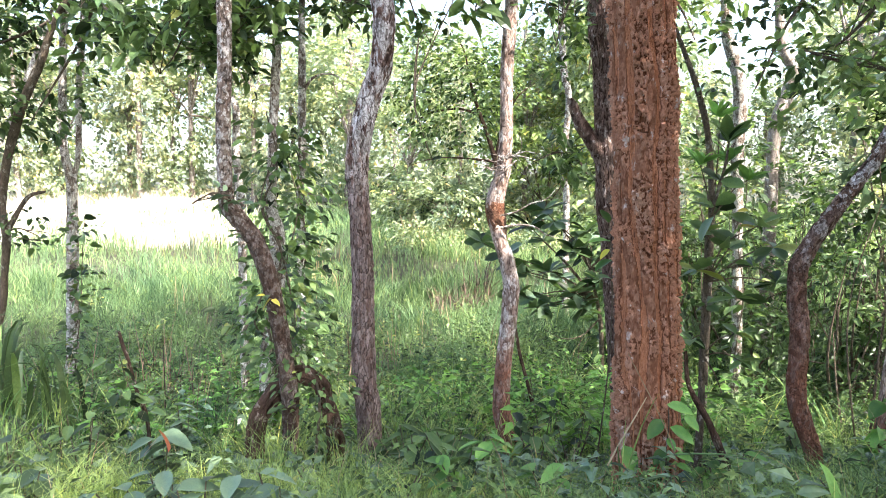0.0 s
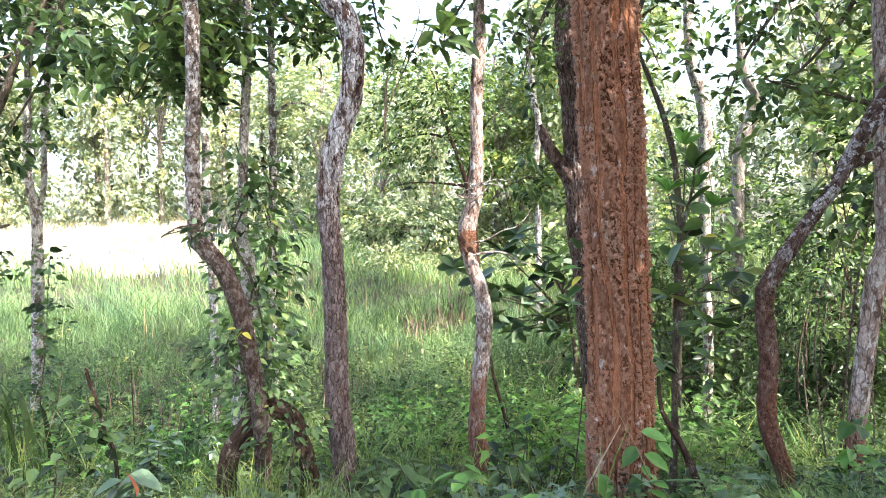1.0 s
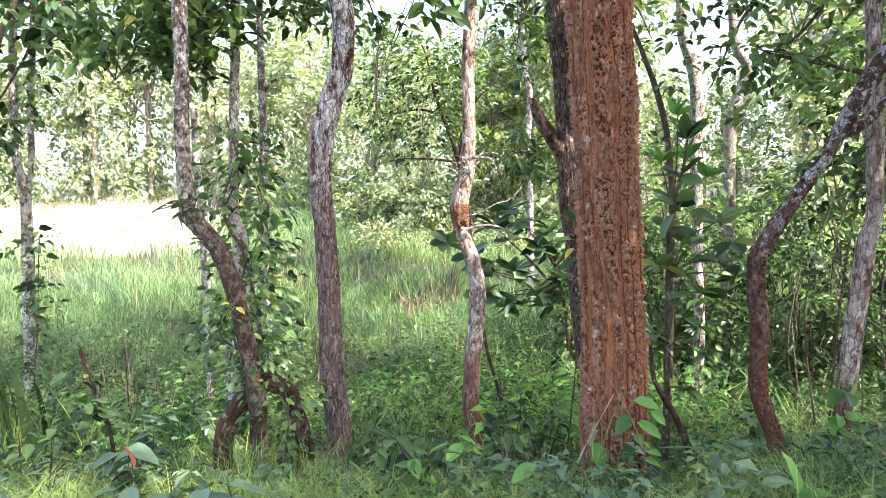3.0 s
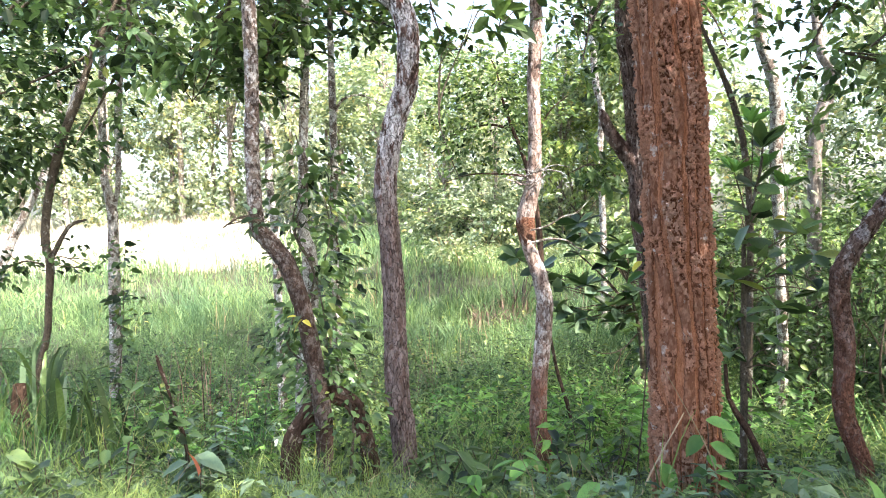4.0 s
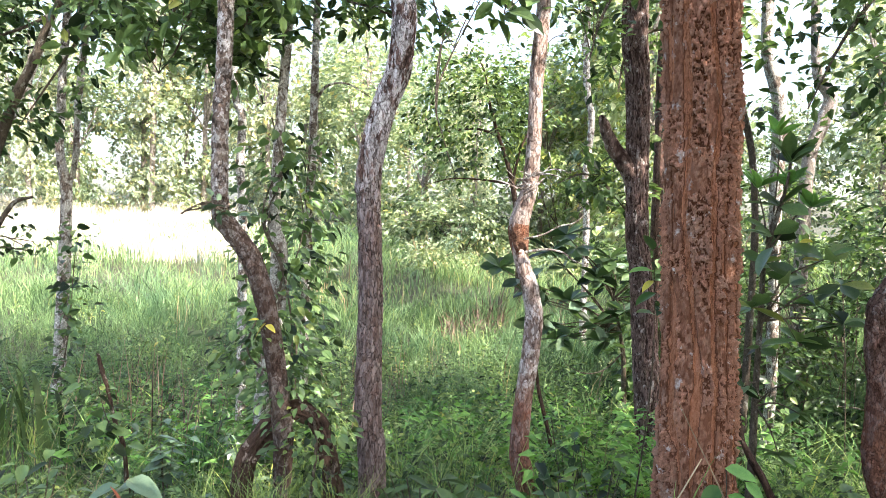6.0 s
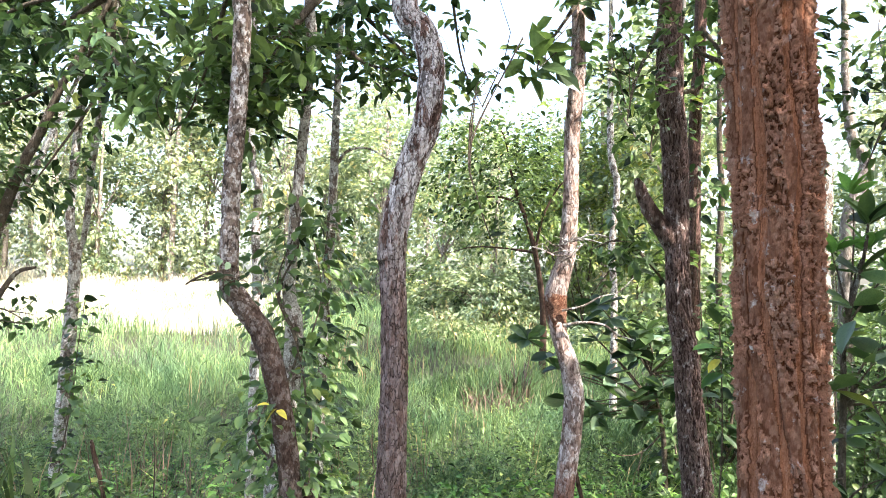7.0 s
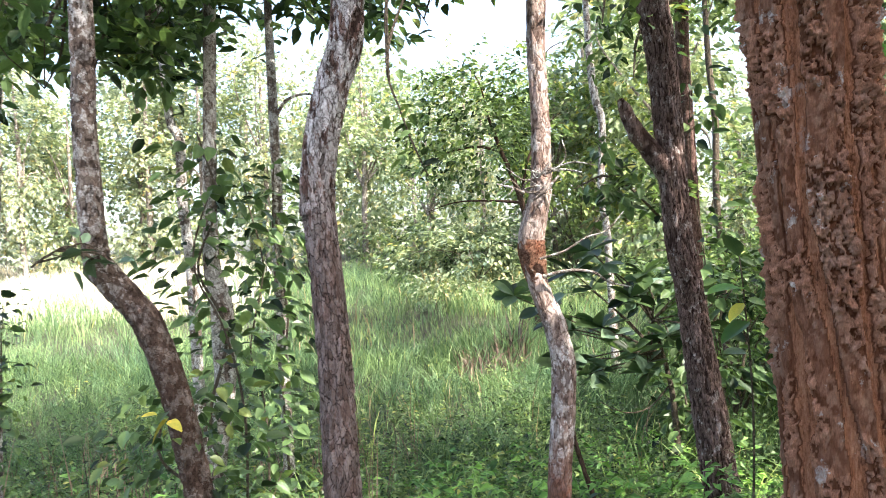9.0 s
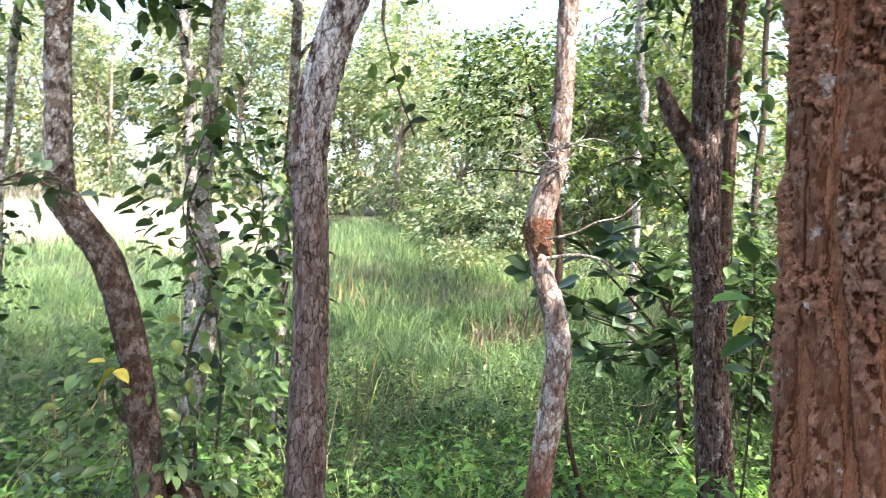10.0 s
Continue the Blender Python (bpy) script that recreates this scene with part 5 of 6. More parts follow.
for i, (x, y, h, n, size, kind, m, lab) in enumerate([
        (1.8, 4.5, 0.34, 16, 0.18, "ovate", LEAF_BRIGHT, "leafy plant with fresh green leaves"), (0.6, 4.15, 0.27, 14, 0.2, "ovate", LEAF_BRIGHT, "leafy plant with fresh green leaves"),
        (3.1, 5.1, 0.38, 18, 0.17, "heart", LEAF_BRIGHT, "leafy plant with fresh green leaves"), (0.15, 5, 0.50, 16, 0.18, "ovate", LEAF_BRIGHT, "leafy plant with fresh green leaves"),
        (-0.3, 5.6, 0.50, 16, 0.17, "ovate", LEAF_MID, "leafy plant with long mid-green leaves"), (-2.7, 4.9, 0.60, 20, 0.11, "ovate", LEAF_MID, "leafy bush of thin stems"),
        (-1.35, 3.4, 0.40, 16, 0.17, "ovate", LEAF_BLUE, "low plant with broad dull blue-green leaves"),
        (-0.98, 3.35, 0.34, 12, 0.15, "ovate", LEAF_BLUE, "low plant with broad dull blue-green leaves"), (-1.75, 4.3, 0.50, 12, 0.16, "heart", LEAF_BLUE, "low plant with broad dull blue-green leaves"),
        (-1.5, 3.5, 0.46, 16, 0.2, "ovate", LEAF_BLUE, "low plant with broad dull blue-green leaves"), (-1.15, 3.2, 0.40, 16, 0.2, "ovate", LEAF_BLUE, "low plant with broad dull blue-green leaves"),
        (-0.8, 3.45, 0.38, 16, 0.19, "ovate", LEAF_BLUE, "low plant with broad dull blue-green leaves"), (-1.3, 2.9, 0.24, 12, 0.16, "ovate", LEAF_MID, "small plant with light green leaves"),
        (-2.1, 3.4, 0.40, 16, 0.15, "round", LEAF_LIGHT, "small plant with light green leaves"), (-2.5, 4, 0.60, 20, 0.13, "heart", LEAF_LIGHT, "leafy bush of thin stems"),
        (0.2, 3.9, 0.40, 14, 0.17, "ovate", LEAF_BRIGHT, "leafy plant with fresh green leaves"), (2.1, 3, 0.30, 14, 0.15, "ovate", LEAF_MID, "low leafy plant under a trunk"),
        (-1.1, 2.9, 0.18, 4, 0.13, "ovate", LEAF_BRIGHT, "small plant with light green leaves"), (0.1, 4.6, 0.55, 16, 0.18, "ovate", LEAF_MID, "leafy plant with long mid-green leaves"),
        (0.3, 4.5, 0.28, 12, 0.2, "ovate", LEAF_BLUE, "plant with large wet-looking leaves"), (-0.2, 4.9, 0.60, 12, 0.14, "ovate", LEAF_MID, "leafy plant with long mid-green leaves"),
        (0.95, 3.5, 0.30, 12, 0.13, "ovate", LEAF_BLUE, "low plant with round blue-green leaves"), (1.9, 3.9, 0.29, 14, 0.14, "ovate", LEAF_LIGHT, "low light green leafy plant under a trunk"),
        (2.6, 4.9, 0.38, 16, 0.12, "ovate", LEAF_LIGHT, "low light green leafy plant under a trunk"), (-2.4, 4.6, 0.60, 16, 0.12, "ovate", LEAF_MID, "leafy bush of thin stems"),
        (-2.4, 6.4, 0.80, 16, 0.14, "heart", LEAF_BLUE, "leafy bush of thin stems"),
        (1.2, 6.4, 0.80, 20, 0.13, "ovate", LEAF_DARK, "dark leafy bush behind a trunk"), (1.1, 7.2, 0.90, 20, 0.15, "ovate", LEAF_DARK, "dark leafy bush behind a trunk"),
        (0.1, 6, 0.50, 12, 0.16, "round", LEAF_MID, "leafy plant with long mid-green leaves"), (-0.25, 7.2, 0.60, 12, 0.17, "round", LEAF_MID, "leafy plant with long mid-green leaves"),
        (2.2, 3.5, 0.27, 16, 0.14, "ovate", LEAF_LIGHT, "low light green leafy plant under a trunk"), (2.75, 3.8, 0.32, 16, 0.15, "ovate", LEAF_LIGHT, "low light green leafy plant under a trunk"),
        (2.9, 5.6, 0.55, 18, 0.13, "ovate", LEAF_LIGHT, "leafy bush of thin stems"), (0.35, 3.6, 0.22, 12, 0.12, "ovate", LEAF_LIGHT, "small plant with light green leaves"),
        (-0.3, 3.7, 0.30, 12, 0.12, "ovate", LEAF_MID, "small plant with light green leaves"), (-2.2, 3.7, 0.42, 16, 0.14, "ovate", LEAF_BLUE, "low plant with broad dull blue-green leaves"),
        (-0.75, 4.3, 0.30, 12, 0.12, "long", LEAF_LIGHT, "small plant with light green leaves"), (0.75, 5.6, 0.70, 20, 0.14, "ovate", LEAF_MID, "dark leafy bush behind a trunk"),
        (-0.2, 8.2, 0.70, 16, 0.15, "ovate", LEAF_MID, "leafy bush of thin stems"),
        (-2.6, 8, 0.80, 20, 0.14, "ovate", LEAF_MID, "leafy bush of thin stems")]):
    broad_plant(x, y, h, n, size, kind, m, lab, 300 + i)
t = thing("broadleaf_plant", (1.8, 3.2, gz(1.8, 3.2)), "upright bright green leaf eaten through in places", "plant", "foreground plants")
stem(t, [(1.8, 3.2, 0.05, 0.004), (1.82, 3.2, gz(1.8, 3.2) - 0.03, 0.006)])
leaf(t, (1.83, 3.2, 0.0), (-0.1, 0.12, 1.0), 0.25, "ovate", LEAF_BRIGHT, 0.15)
leaf(t, (1.81, 3.2, 0.02), (0.8, -0.2, 0.3), 0.18, "ovate", LEAF_BRIGHT, 0.2)
t = thing("withered_leaf", (-1.39, 3.4, 0.2), "single withered orange-red upright leaf", "leaf")
leaf(t, (-1.36, 3.42, 0.22), (-0.12, 0.0, 1.0), 0.13, "long", LEAF_RED, 0.8)

# strap-leaved clump by the leaning tree
r = random.Random(33)
t = thing("strap_leaved_clump", (-4.8, 7.5, gz(-4.8, 7.5)), "clump of long arching strap-shaped green leaves", "plant")
for i in range(46):
    x, y = -4.65 + r.uniform(-0.85, 0.85), 7.3 + r.uniform(-0.4, 0.4)
    a, h, l, w = r.uniform(0, 6.28), r.uniform(0.8, 1.35), r.uniform(0.12, 0.5), r.uniform(0.020, 0.042)
    g = gz(x, y) - 0.03
    vs, fs = [], []
    for k in range(7):
        u = k / 6
        cx, cy, cz = x + math.cos(a) * l * u * u, y + math.sin(a) * l * u * u, g + h * (1.25 * u - 0.45 * u ** 3)
        ww = w * (1 - u ** 3) * (0.6 + 0.4 * min(1, u * 4))
        for q in (-1, 0, 1):
            vs.append((cx - math.sin(a) * ww * q, cy + math.cos(a) * ww * q, cz + 0.01 * abs(q)))
    for k in range(6):
        for q in range(2):
            j = k * 3 + q
            fs.append((j, j + 1, j + 4, j + 3))
    part("leaf", mesh_from("leaf", vs, fs, smooth=True), (LEAF_MID, LEAF_DARK, LEAF_BLUE, LEAF_DARK)[i % 4], t)

# dead stump below the elbowed tree, dead sticks and a root
t = thing("dead_stump", (-1.2, 5.6, gz(-1.2, 5.6)), "rotten forked brown stump at a tree's foot", "stump")
for p in ([(-1.24, 5.70, 0.05, 0.05), (-1.33, 5.70, -0.06, 0.062), (-1.42, 5.66, -0.18, 0.068), (-1.50, 5.62, -0.32, 0.072), (-1.52, 5.6, -0.50, 0.07), (-1.53, 5.6, gz(-1.53, 5.6) - 0.1, 0.08)],
          [(-1.26, 5.72, 0.0, 0.045), (-1.14, 5.70, 0.02, 0.06), (-1.0, 5.68, -0.06, 0.062), (-0.93, 5.66, -0.24, 0.056), (-0.88, 5.64, -0.48, 0.062), (-0.86, 5.62, gz(-0.86, 5.62) - 0.1, 0.08)]):
    part("root_arm", mesh_from("root_arm", *tube(p, 48, 0.012, 0.035, 0.012, 77, 9, (0.014, 0.02, 0.08, 0.7), True), smooth=True), BARK_DEAD, t)
for lab, p in (("crooked dead stick upright in the weeds", [(-2.87, 6.2, 0.28, 0.008), (-2.85, 6.22, 0.16, 0.014), (-2.78, 6.2, -0.02, 0.011), (-2.72, 6.18, -0.25, 0.014), (-2.64, 6.18, -0.5, 0.014), (-2.62, 6.2, gz(-2.62, 6.2) - 0.1, 0.016)]),
               ("bent brown root leaning out of the ground", [(1.84, 5.3, 0.3, 0.010), (1.80, 5.1, 0.1, 0.016), (1.9, 4.95, -0.14, 0.022), (1.99, 4.88, -0.38, 0.026), (2.12, 4.85, gz(2.13, 4.85) - 0.1, 0.028)]),
               ("short dead stump among strap leaves", [(-4.95, 7.35, gz(-5, 7.4) + 0.45, 0.06), (-4.98, 7.37, gz(-5, 7.4) + 0.2, 0.08), (-5, 7.4, gz(-5, 7.4) - 0.1, 0.1)]),
               ("dead leaning stick behind the crooked tree", [(0.88, 8.6, -0.1, 0.014), (0.95, 8.6, -0.5, 0.02), (1.1, 8.6, -1.1, 0.022), (1.15, 8.6, gz(1.15, 8.6) - 0.1, 0.025)])):
    t = thing("dead_stick", p[-1][:3], lab, "dead wood")
    part("wood", mesh_from("wood", *tube(p, 20, 0.02, 0.010, 0.003, 79, 7, (0.004, 0.02, 0.05, 0.6), True), smooth=True), BARK_DEAD, t)


# ---- leafy boughs that hang into view ----
def bough(label, line, n, per, length, leaf_len, material, seed, spread=0.35, ratio=0.55, bark=None, fine=True, twigs=8):
    """A leafy bough: a bent limb with twigs and leaves along it."""
    t = thing("bough", line[0][:3], label, "bough", "leafy boughs")
    limb = part("limb", mesh_from("limb", *tube(line, 8, 0.06, 0.003, seed=seed), smooth=True), bark or BARK_TWIG, t)
    r = np.random.default_rng(seed)
    pts = smooth_line(line, 0.05)
    c = pts[(r.uniform(0.15, 1, n) * (len(pts) - 1)).astype(int), :3] + r.normal(0, spread, (n, 3)) * [1, 1, 0.6]
    near = pts[r.integers(len(pts) // 3, len(pts), 8), :3]
    for i in range(twigs):
        part("twig", mesh_from("twig", *grow_limbs(near[i], [c[i * n // 8]], 0.006, seed + i, 4), smooth=True), BARK_TWIG, limb)
    part("foliage", mesh_from("foliage", *sprays(c, r.normal(0, 1, (n, 3)), per, length, leaf_len, seed, fine, ratio)), material, t)
    return t


bough("dark leafy bough hanging over the meadow's edge", [(-4.9, 9.5, 5.2, 0.04), (-4.2, 8.6, 4.1, 0.03), (-3.6, 7.6, 3.5, 0.02), (-3.0, 7.0, 3.1, 0.012)], 34, 11, 0.5, 0.17, LEAF_MID, 401, 0.42)
bough("dark leafy bough hanging over the meadow's edge", [(-1.65, 7.2, 4.4, 0.04), (-2.1, 7.1, 3.9, 0.03), (-2.5, 7.0, 3.4, 0.02), (-2.7, 6.9, 2.95, 0.01)], 48, 11, 0.5, 0.16, LEAF_MID, 402, 0.36)
bough("dark leafy bough hanging over the meadow's edge", [(-1.62, 7.2, 3.9, 0.04), (-1.8, 7.0, 3.5, 0.03), (-1.95, 6.9, 3.1, 0.02), (-1.9, 6.8, 2.75, 0.01)], 50, 11, 0.45, 0.15, LEAF_MID, 403, 0.30)
bough("leafy bough over the elbowed tree", [(-1.66, 5.5, 3.6, 0.022), (-1.9, 6.2, 3.3, 0.016), (-2.2, 6.8, 3.02, 0.01), (-2.5, 7.2, 2.8, 0.005)], 22, 9, 0.4, 0.14, LEAF_MID, 414, 0.3)
bough("bough with a few sunlit leaves", [(-1.7, 5.5, 3.6, 0.02), (-2.1, 6.2, 3.2, 0.014), (-2.5, 6.8, 2.85, 0.009), (-2.75, 7.0, 2.65, 0.004)], 12, 7, 0.4, 0.18, LEAF_LIGHT, 404, 0.12)
bough("leafy bough among the slim trees", [(-1.9, 9.7, 5.2, 0.04), (-2.4, 9.4, 4.5, 0.03), (-2.9, 9.1, 4.0, 0.02), (-3.3, 8.9, 3.6, 0.01)], 34, 10, 0.5, 0.17, LEAF_MID, 421, 0.4)
bough("leafy bough among the slim trees", [(-1.65, 7.2, 4.6, 0.03), (-1.4, 8.0, 4.2, 0.024), (-1.0, 8.8, 4.0, 0.016), (-0.9, 9.3, 3.9, 0.008)], 34, 10, 0.5, 0.16, LEAF_MID, 422, 0.34)
bough("leafy bough at the forked tree", [(-4.9, 9.5, 5.0, 0.04), (-4.6, 9.2, 4.3, 0.03), (-4.1, 8.9, 3.9, 0.02), (-3.7, 8.8, 3.6, 0.01)], 26, 10, 0.5, 0.17, LEAF_MID, 423, 0.4)
bough("leafy bough behind the rough-barked tree", [(3.0, 11.5, 5.4, 0.04), (3.3, 11.2, 4.8, 0.03), (3.6, 11.0, 4.3, 0.02), (3.8, 10.9, 3.8, 0.01)], 22, 10, 0.5, 0.18, LEAF_MID, 424, 0.4)
bough("leafy bough behind the rough-barked tree", [(3.0, 11.5, 4.4, 0.04), (2.6, 11.2, 4.2, 0.03), (2.3, 11.0, 3.8, 0.02), (2.2, 10.9, 3.3, 0.01)], 26, 11, 0.5, 0.15, LEAF_MID, 425, 0.4)
bough("broad-leaved bough low beside the rough-barked tree", [(2.6, 11.3, 1.5, 0.024), (2.1, 10.9, 1.95, 0.018), (1.7, 10.5, 2.1, 0.012), (1.3, 10.2, 1.95, 0.006)], 24, 9, 0.42, 0.19, LEAF_MID, 426, 0.3)
bough("leafy bough of the thin straight tree", [(-1.95, 9.7, 4.7, 0.03), (-2.3, 9.6, 4.2, 0.024), (-2.8, 9.5, 3.85, 0.016), (-3.4, 9.4, 3.6, 0.008)], 46, 10, 0.5, 0.18, LEAF_MID, 427, 0.32)
bough("leafy bough of the thin straight tree", [(-1.9, 9.7, 4.5, 0.03), (-1.6, 9.6, 4.15, 0.022), (-1.2, 9.5, 4.0, 0.014), (-0.9, 9.5, 3.9, 0.007)], 26, 10, 0.45, 0.17, LEAF_MID, 428, 0.26)
bough("leafy bough high in the grove", [(4.7, 8.4, 4.5, 0.035), (4.2, 8.1, 3.9, 0.026), (3.7, 7.8, 3.3, 0.016), (3.3, 7.6, 2.6, 0.007)], 36, 10, 0.5, 0.15, LEAF_MID, 429, 0.45)
bough("small leafy side shoot of the leaning tree", [(-4.84, 7.75, 1.02, 0.010), (-5.0, 7.7, 1.08, 0.008), (-5.2, 7.65, 1.02, 0.006), (-5.4, 7.6, 0.90, 0.003)], 13, 6, 0.3, 0.11, LEAF_DARK, 441, 0.13, twigs=3)
bough("small leafy side shoot of the leaning tree", [(-4.80, 7.75, 1.05, 0.010), (-4.62, 7.7, 1.12, 0.008), (-4.42, 7.65, 1.06, 0.006), (-4.25, 7.6, 0.98, 0.003)], 11, 6, 0.3, 0.11, LEAF_DARK, 442, 0.12, twigs=3)
bough("thin bough of dark leaves against the sky", [(-0.5, 6.2, 4.4, 0.02), (-0.4, 6.6, 3.8, 0.014), (-0.3, 7.0, 3.3, 0.009), (-0.1, 7.2, 2.95, 0.004)], 12, 8, 0.3, 0.12, LEAF_DARK, 405, 0.16, twigs=2)
bough("bough with broad fresh leaves", [(0.68, 7.05, 3.9, 0.02), (0.5, 6.9, 3.6, 0.014), (0.35, 6.8, 3.35, 0.009), (0.3, 6.8, 3.2, 0.004)], 7, 6, 0.3, 0.24, LEAF_MID, 406, 0.12)
bough("leafy bough beside the rough-barked tree", [(1.95, 9.0, 4.6, 0.03), (1.6, 8.4, 4.0, 0.022), (1.3, 7.8, 3.4, 0.014), (1.15, 7.4, 2.95, 0.006)], 24, 10, 0.5, 0.14, LEAF_MID, 407, 0.36)
bough("thin bough reaching out from the pale reddish tree", [(3.6, 5.4, 2.36, 0.024), (3.28, 5.45, 2.45, 0.018), (2.96, 5.5, 2.52, 0.012), (2.74, 5.5, 2.59, 0.006)], 20, 9, 0.4, 0.11, LEAF_LIGHT, 408, 0.2)
bough("leafy bough high in the grove", [(4.2, 6.2, 4.0, 0.03), (3.9, 6.2, 3.4, 0.022), (3.5, 6.1, 2.9, 0.014), (3.1, 6.0, 2.6, 0.006)], 26, 10, 0.45, 0.12, LEAF_LIGHT, 409, 0.34)
bough("leafy bough high in the grove", [(5.6, 7.0, 4.4, 0.03), (5.0, 7.0, 3.7, 0.022), (4.4, 6.9, 3.2, 0.014), (4.0, 6.8, 2.7, 0.006)], 30, 10, 0.5, 0.12, LEAF_MID, 410, 0.4)
bough("thin hanging spray of young leaves", [(0.1, 5.5, 3.0, 0.006), (-0.2, 5.3, 2.3, 0.005), (-0.15, 5.2, 1.95, 0.004), (-0.06, 5.2, 1.7, 0.002)], 6, 6, 0.22, 0.08, LEAF_MID, 411, 0.06, twigs=2)
bough("small leafy side shoot at the elbow", [(-1.6, 5.45, 1.4, 0.008), (-1.72, 5.4, 1.5, 0.006), (-1.84, 5.38, 1.46, 0.004), (-1.9, 5.38, 1.42, 0.002)], 4, 4, 0.16, 0.13, LEAF_BLUE, 413, 0.04)
t = thing("withered_leaf", (-1.3, 5.35, 0.66), "yellow leaf caught on a tree trunk", "leaf")
leaf(t, (-1.33, 5.38, 0.68), (-0.4, -0.3, -0.5), 0.10, "heart", LEAF_YELLOW, 0.4)
leaf(t, (-1.36, 5.38, 0.72), (-0.8, -0.3, 0.1), 0.07, "ovate", LEAF_YELLOW, -0.3)
leaf(t, (-1.3, 5.38, 0.68), (0.6, -0.2, -0.3), 0.07, "heart", LEAF_YELLOW, 0.2)


# ---- shrubs and young trees farther off ----
def shrub(label, x, y, size, n, per, length, leaf_len, material, seed, lift=0.5, stems=7, ratio=0.5, inner=None):
    g = gz(x, y)
    t = thing("young_tree", (x, y, g), label, "young tree", "shrubs and young trees")
    c0 = np.array((x, y, g + size[2] * lift * 2))
    c = blob_points(n, c0, size, seed, 0.35)
    c = c[c[:, 2] > g + 0.1]
    root = np.array((x, y, g - 0.05))
    branch_parts(t, lambda u: root + np.array([0.2 * (u - 0.5), 0, 0.5 * u * size[2]]), c[:: max(1, len(c) // stems)][:stems], 0.03, seed, BARK_TWIG, 5, "stem")
    part("crown", mesh_from("crown", *sprays(c, c - c0, per, length, leaf_len, seed, True, ratio)), material, t)
    # inner leaves, by default darker: the shade inside the crown put into colour
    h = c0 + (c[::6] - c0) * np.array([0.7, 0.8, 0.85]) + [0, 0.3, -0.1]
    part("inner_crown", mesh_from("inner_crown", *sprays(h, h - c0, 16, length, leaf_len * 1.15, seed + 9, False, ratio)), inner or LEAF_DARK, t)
    return t


shrub("bushy broad-leaved young tree at the meadow's edge", 3.8, 27.0, (3.4, 2.4, 3.2), 280, 13, 1.0, 0.27, LEAF_WOOD, 71, 0.78, 10, inner=LEAF_WOOD)
shrub("low broad young tree at the meadow's far edge", 0.2, 26.5, (2.8, 1.7, 1.5), 190, 13, 0.9, 0.22, LEAF_FAR_HAZE, 73, 0.5, 8, inner=LEAF_FAR_HAZE)
g = gz(1.75, 20.6)
t = thing("tree", (1.75, 20.6, g), "broad-crowned tree with dark boughs at the meadow's edge", "tree", "trees of the grove")
part("trunk", mesh_from("trunk", *tube([(0.7, 20.5, 4.9, 0.03), (1.0, 20.5, 3.9, 0.05), (1.45, 20.5, 2.6, 0.07), (1.75, 20.6, 0.8, 0.085), (1.75, 20.6, g - 0.1, 0.11)], 14, 0.12, 0.012, seed=431), smooth=True), BARK_DEAD, t)
for p in ([(-1.1, 20.4, 3.3, 0.01), (-0.4, 20.4, 3.75, 0.022), (0.4, 20.5, 3.9, 0.032), (1.05, 20.5, 3.75, 0.045)], [(-0.9, 20.3, 2.3, 0.008), (-0.2, 20.4, 2.5, 0.018), (0.6, 20.5, 2.5, 0.028), (1.5, 20.5, 2.4, 0.045)],
          [(2.6, 20.3, 4.6, 0.01), (2.1, 20.4, 4.2, 0.022), (1.7, 20.5, 3.4, 0.032), (1.5, 20.5, 2.5, 0.045)], [(0.2, 20.4, 6.1, 0.01), (0.6, 20.4, 5.5, 0.02), (0.75, 20.5, 4.7, 0.03)]):
    part("bough", mesh_from("bough", *tube(p, 9, 0.12, 0.008, seed=432), smooth=True), BARK_DEAD, t)
# light outer and darker inner leaves put sun and shade into the crown's colours
for name, n, cc, size, material, seed in (("crown", 130, (0.45, 20.5, 4.6), (2.0, 1.3, 1.75), LEAF_LIGHT, 433), ("inner_crown", 95, (0.5, 20.8, 4.2), (1.9, 1.0, 1.7), LEAF_MID, 434)):
    c = blob_points(n, cc, size, seed, 0.3)
    part(name, mesh_from(name, *sprays(c, c - np.array(cc), 14, 0.75, 0.19, seed, True, 0.55)), material, t)
shrub("yellow-green young tree in the sun", 6.0, 28.0, (2.8, 2.2, 4.0), 140, 13, 1.0, 0.24, LEAF_WOOD, 72, 0.6, 8, inner=LEAF_LIGHT)
shrub("leafy green young tree behind the rough-barked tree", 3.95, 13.2, (0.9, 0.9, 1.9), 70, 12, 0.6, 0.17, LEAF_MID, 78, 0.6, 7, inner=LEAF_MID)
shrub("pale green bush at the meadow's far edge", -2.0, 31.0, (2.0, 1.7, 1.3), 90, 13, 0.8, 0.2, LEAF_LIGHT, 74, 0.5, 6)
# these bushes take the far greens, so haze is in their colour too
shrub("light green low bush at the meadow's far edge", -0.8, 24.4, (1.5, 1.0, 0.75), 70, 13, 0.6, 0.17, LEAF_FAR_HAZE, 171, 0.4, 5, inner=LEAF_FAR_HAZE)
shrub("light green low bush at the meadow's far edge", 1.6, 24.0, (1.6, 1.0, 0.7), 70, 13, 0.6, 0.17, LEAF_FAR_HAZE, 172, 0.4, 5, inner=LEAF_FAR_HAZE)
shrub("light green low bush at the meadow's far edge", 4.2, 23.6, (1.7, 1.0, 0.85), 80, 13, 0.6, 0.18, LEAF_FAR_HAZE, 173, 0.4, 5, inner=LEAF_FAR_HAZE)
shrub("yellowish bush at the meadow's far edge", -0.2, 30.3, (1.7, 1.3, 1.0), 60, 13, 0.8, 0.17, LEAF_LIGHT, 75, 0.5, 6)
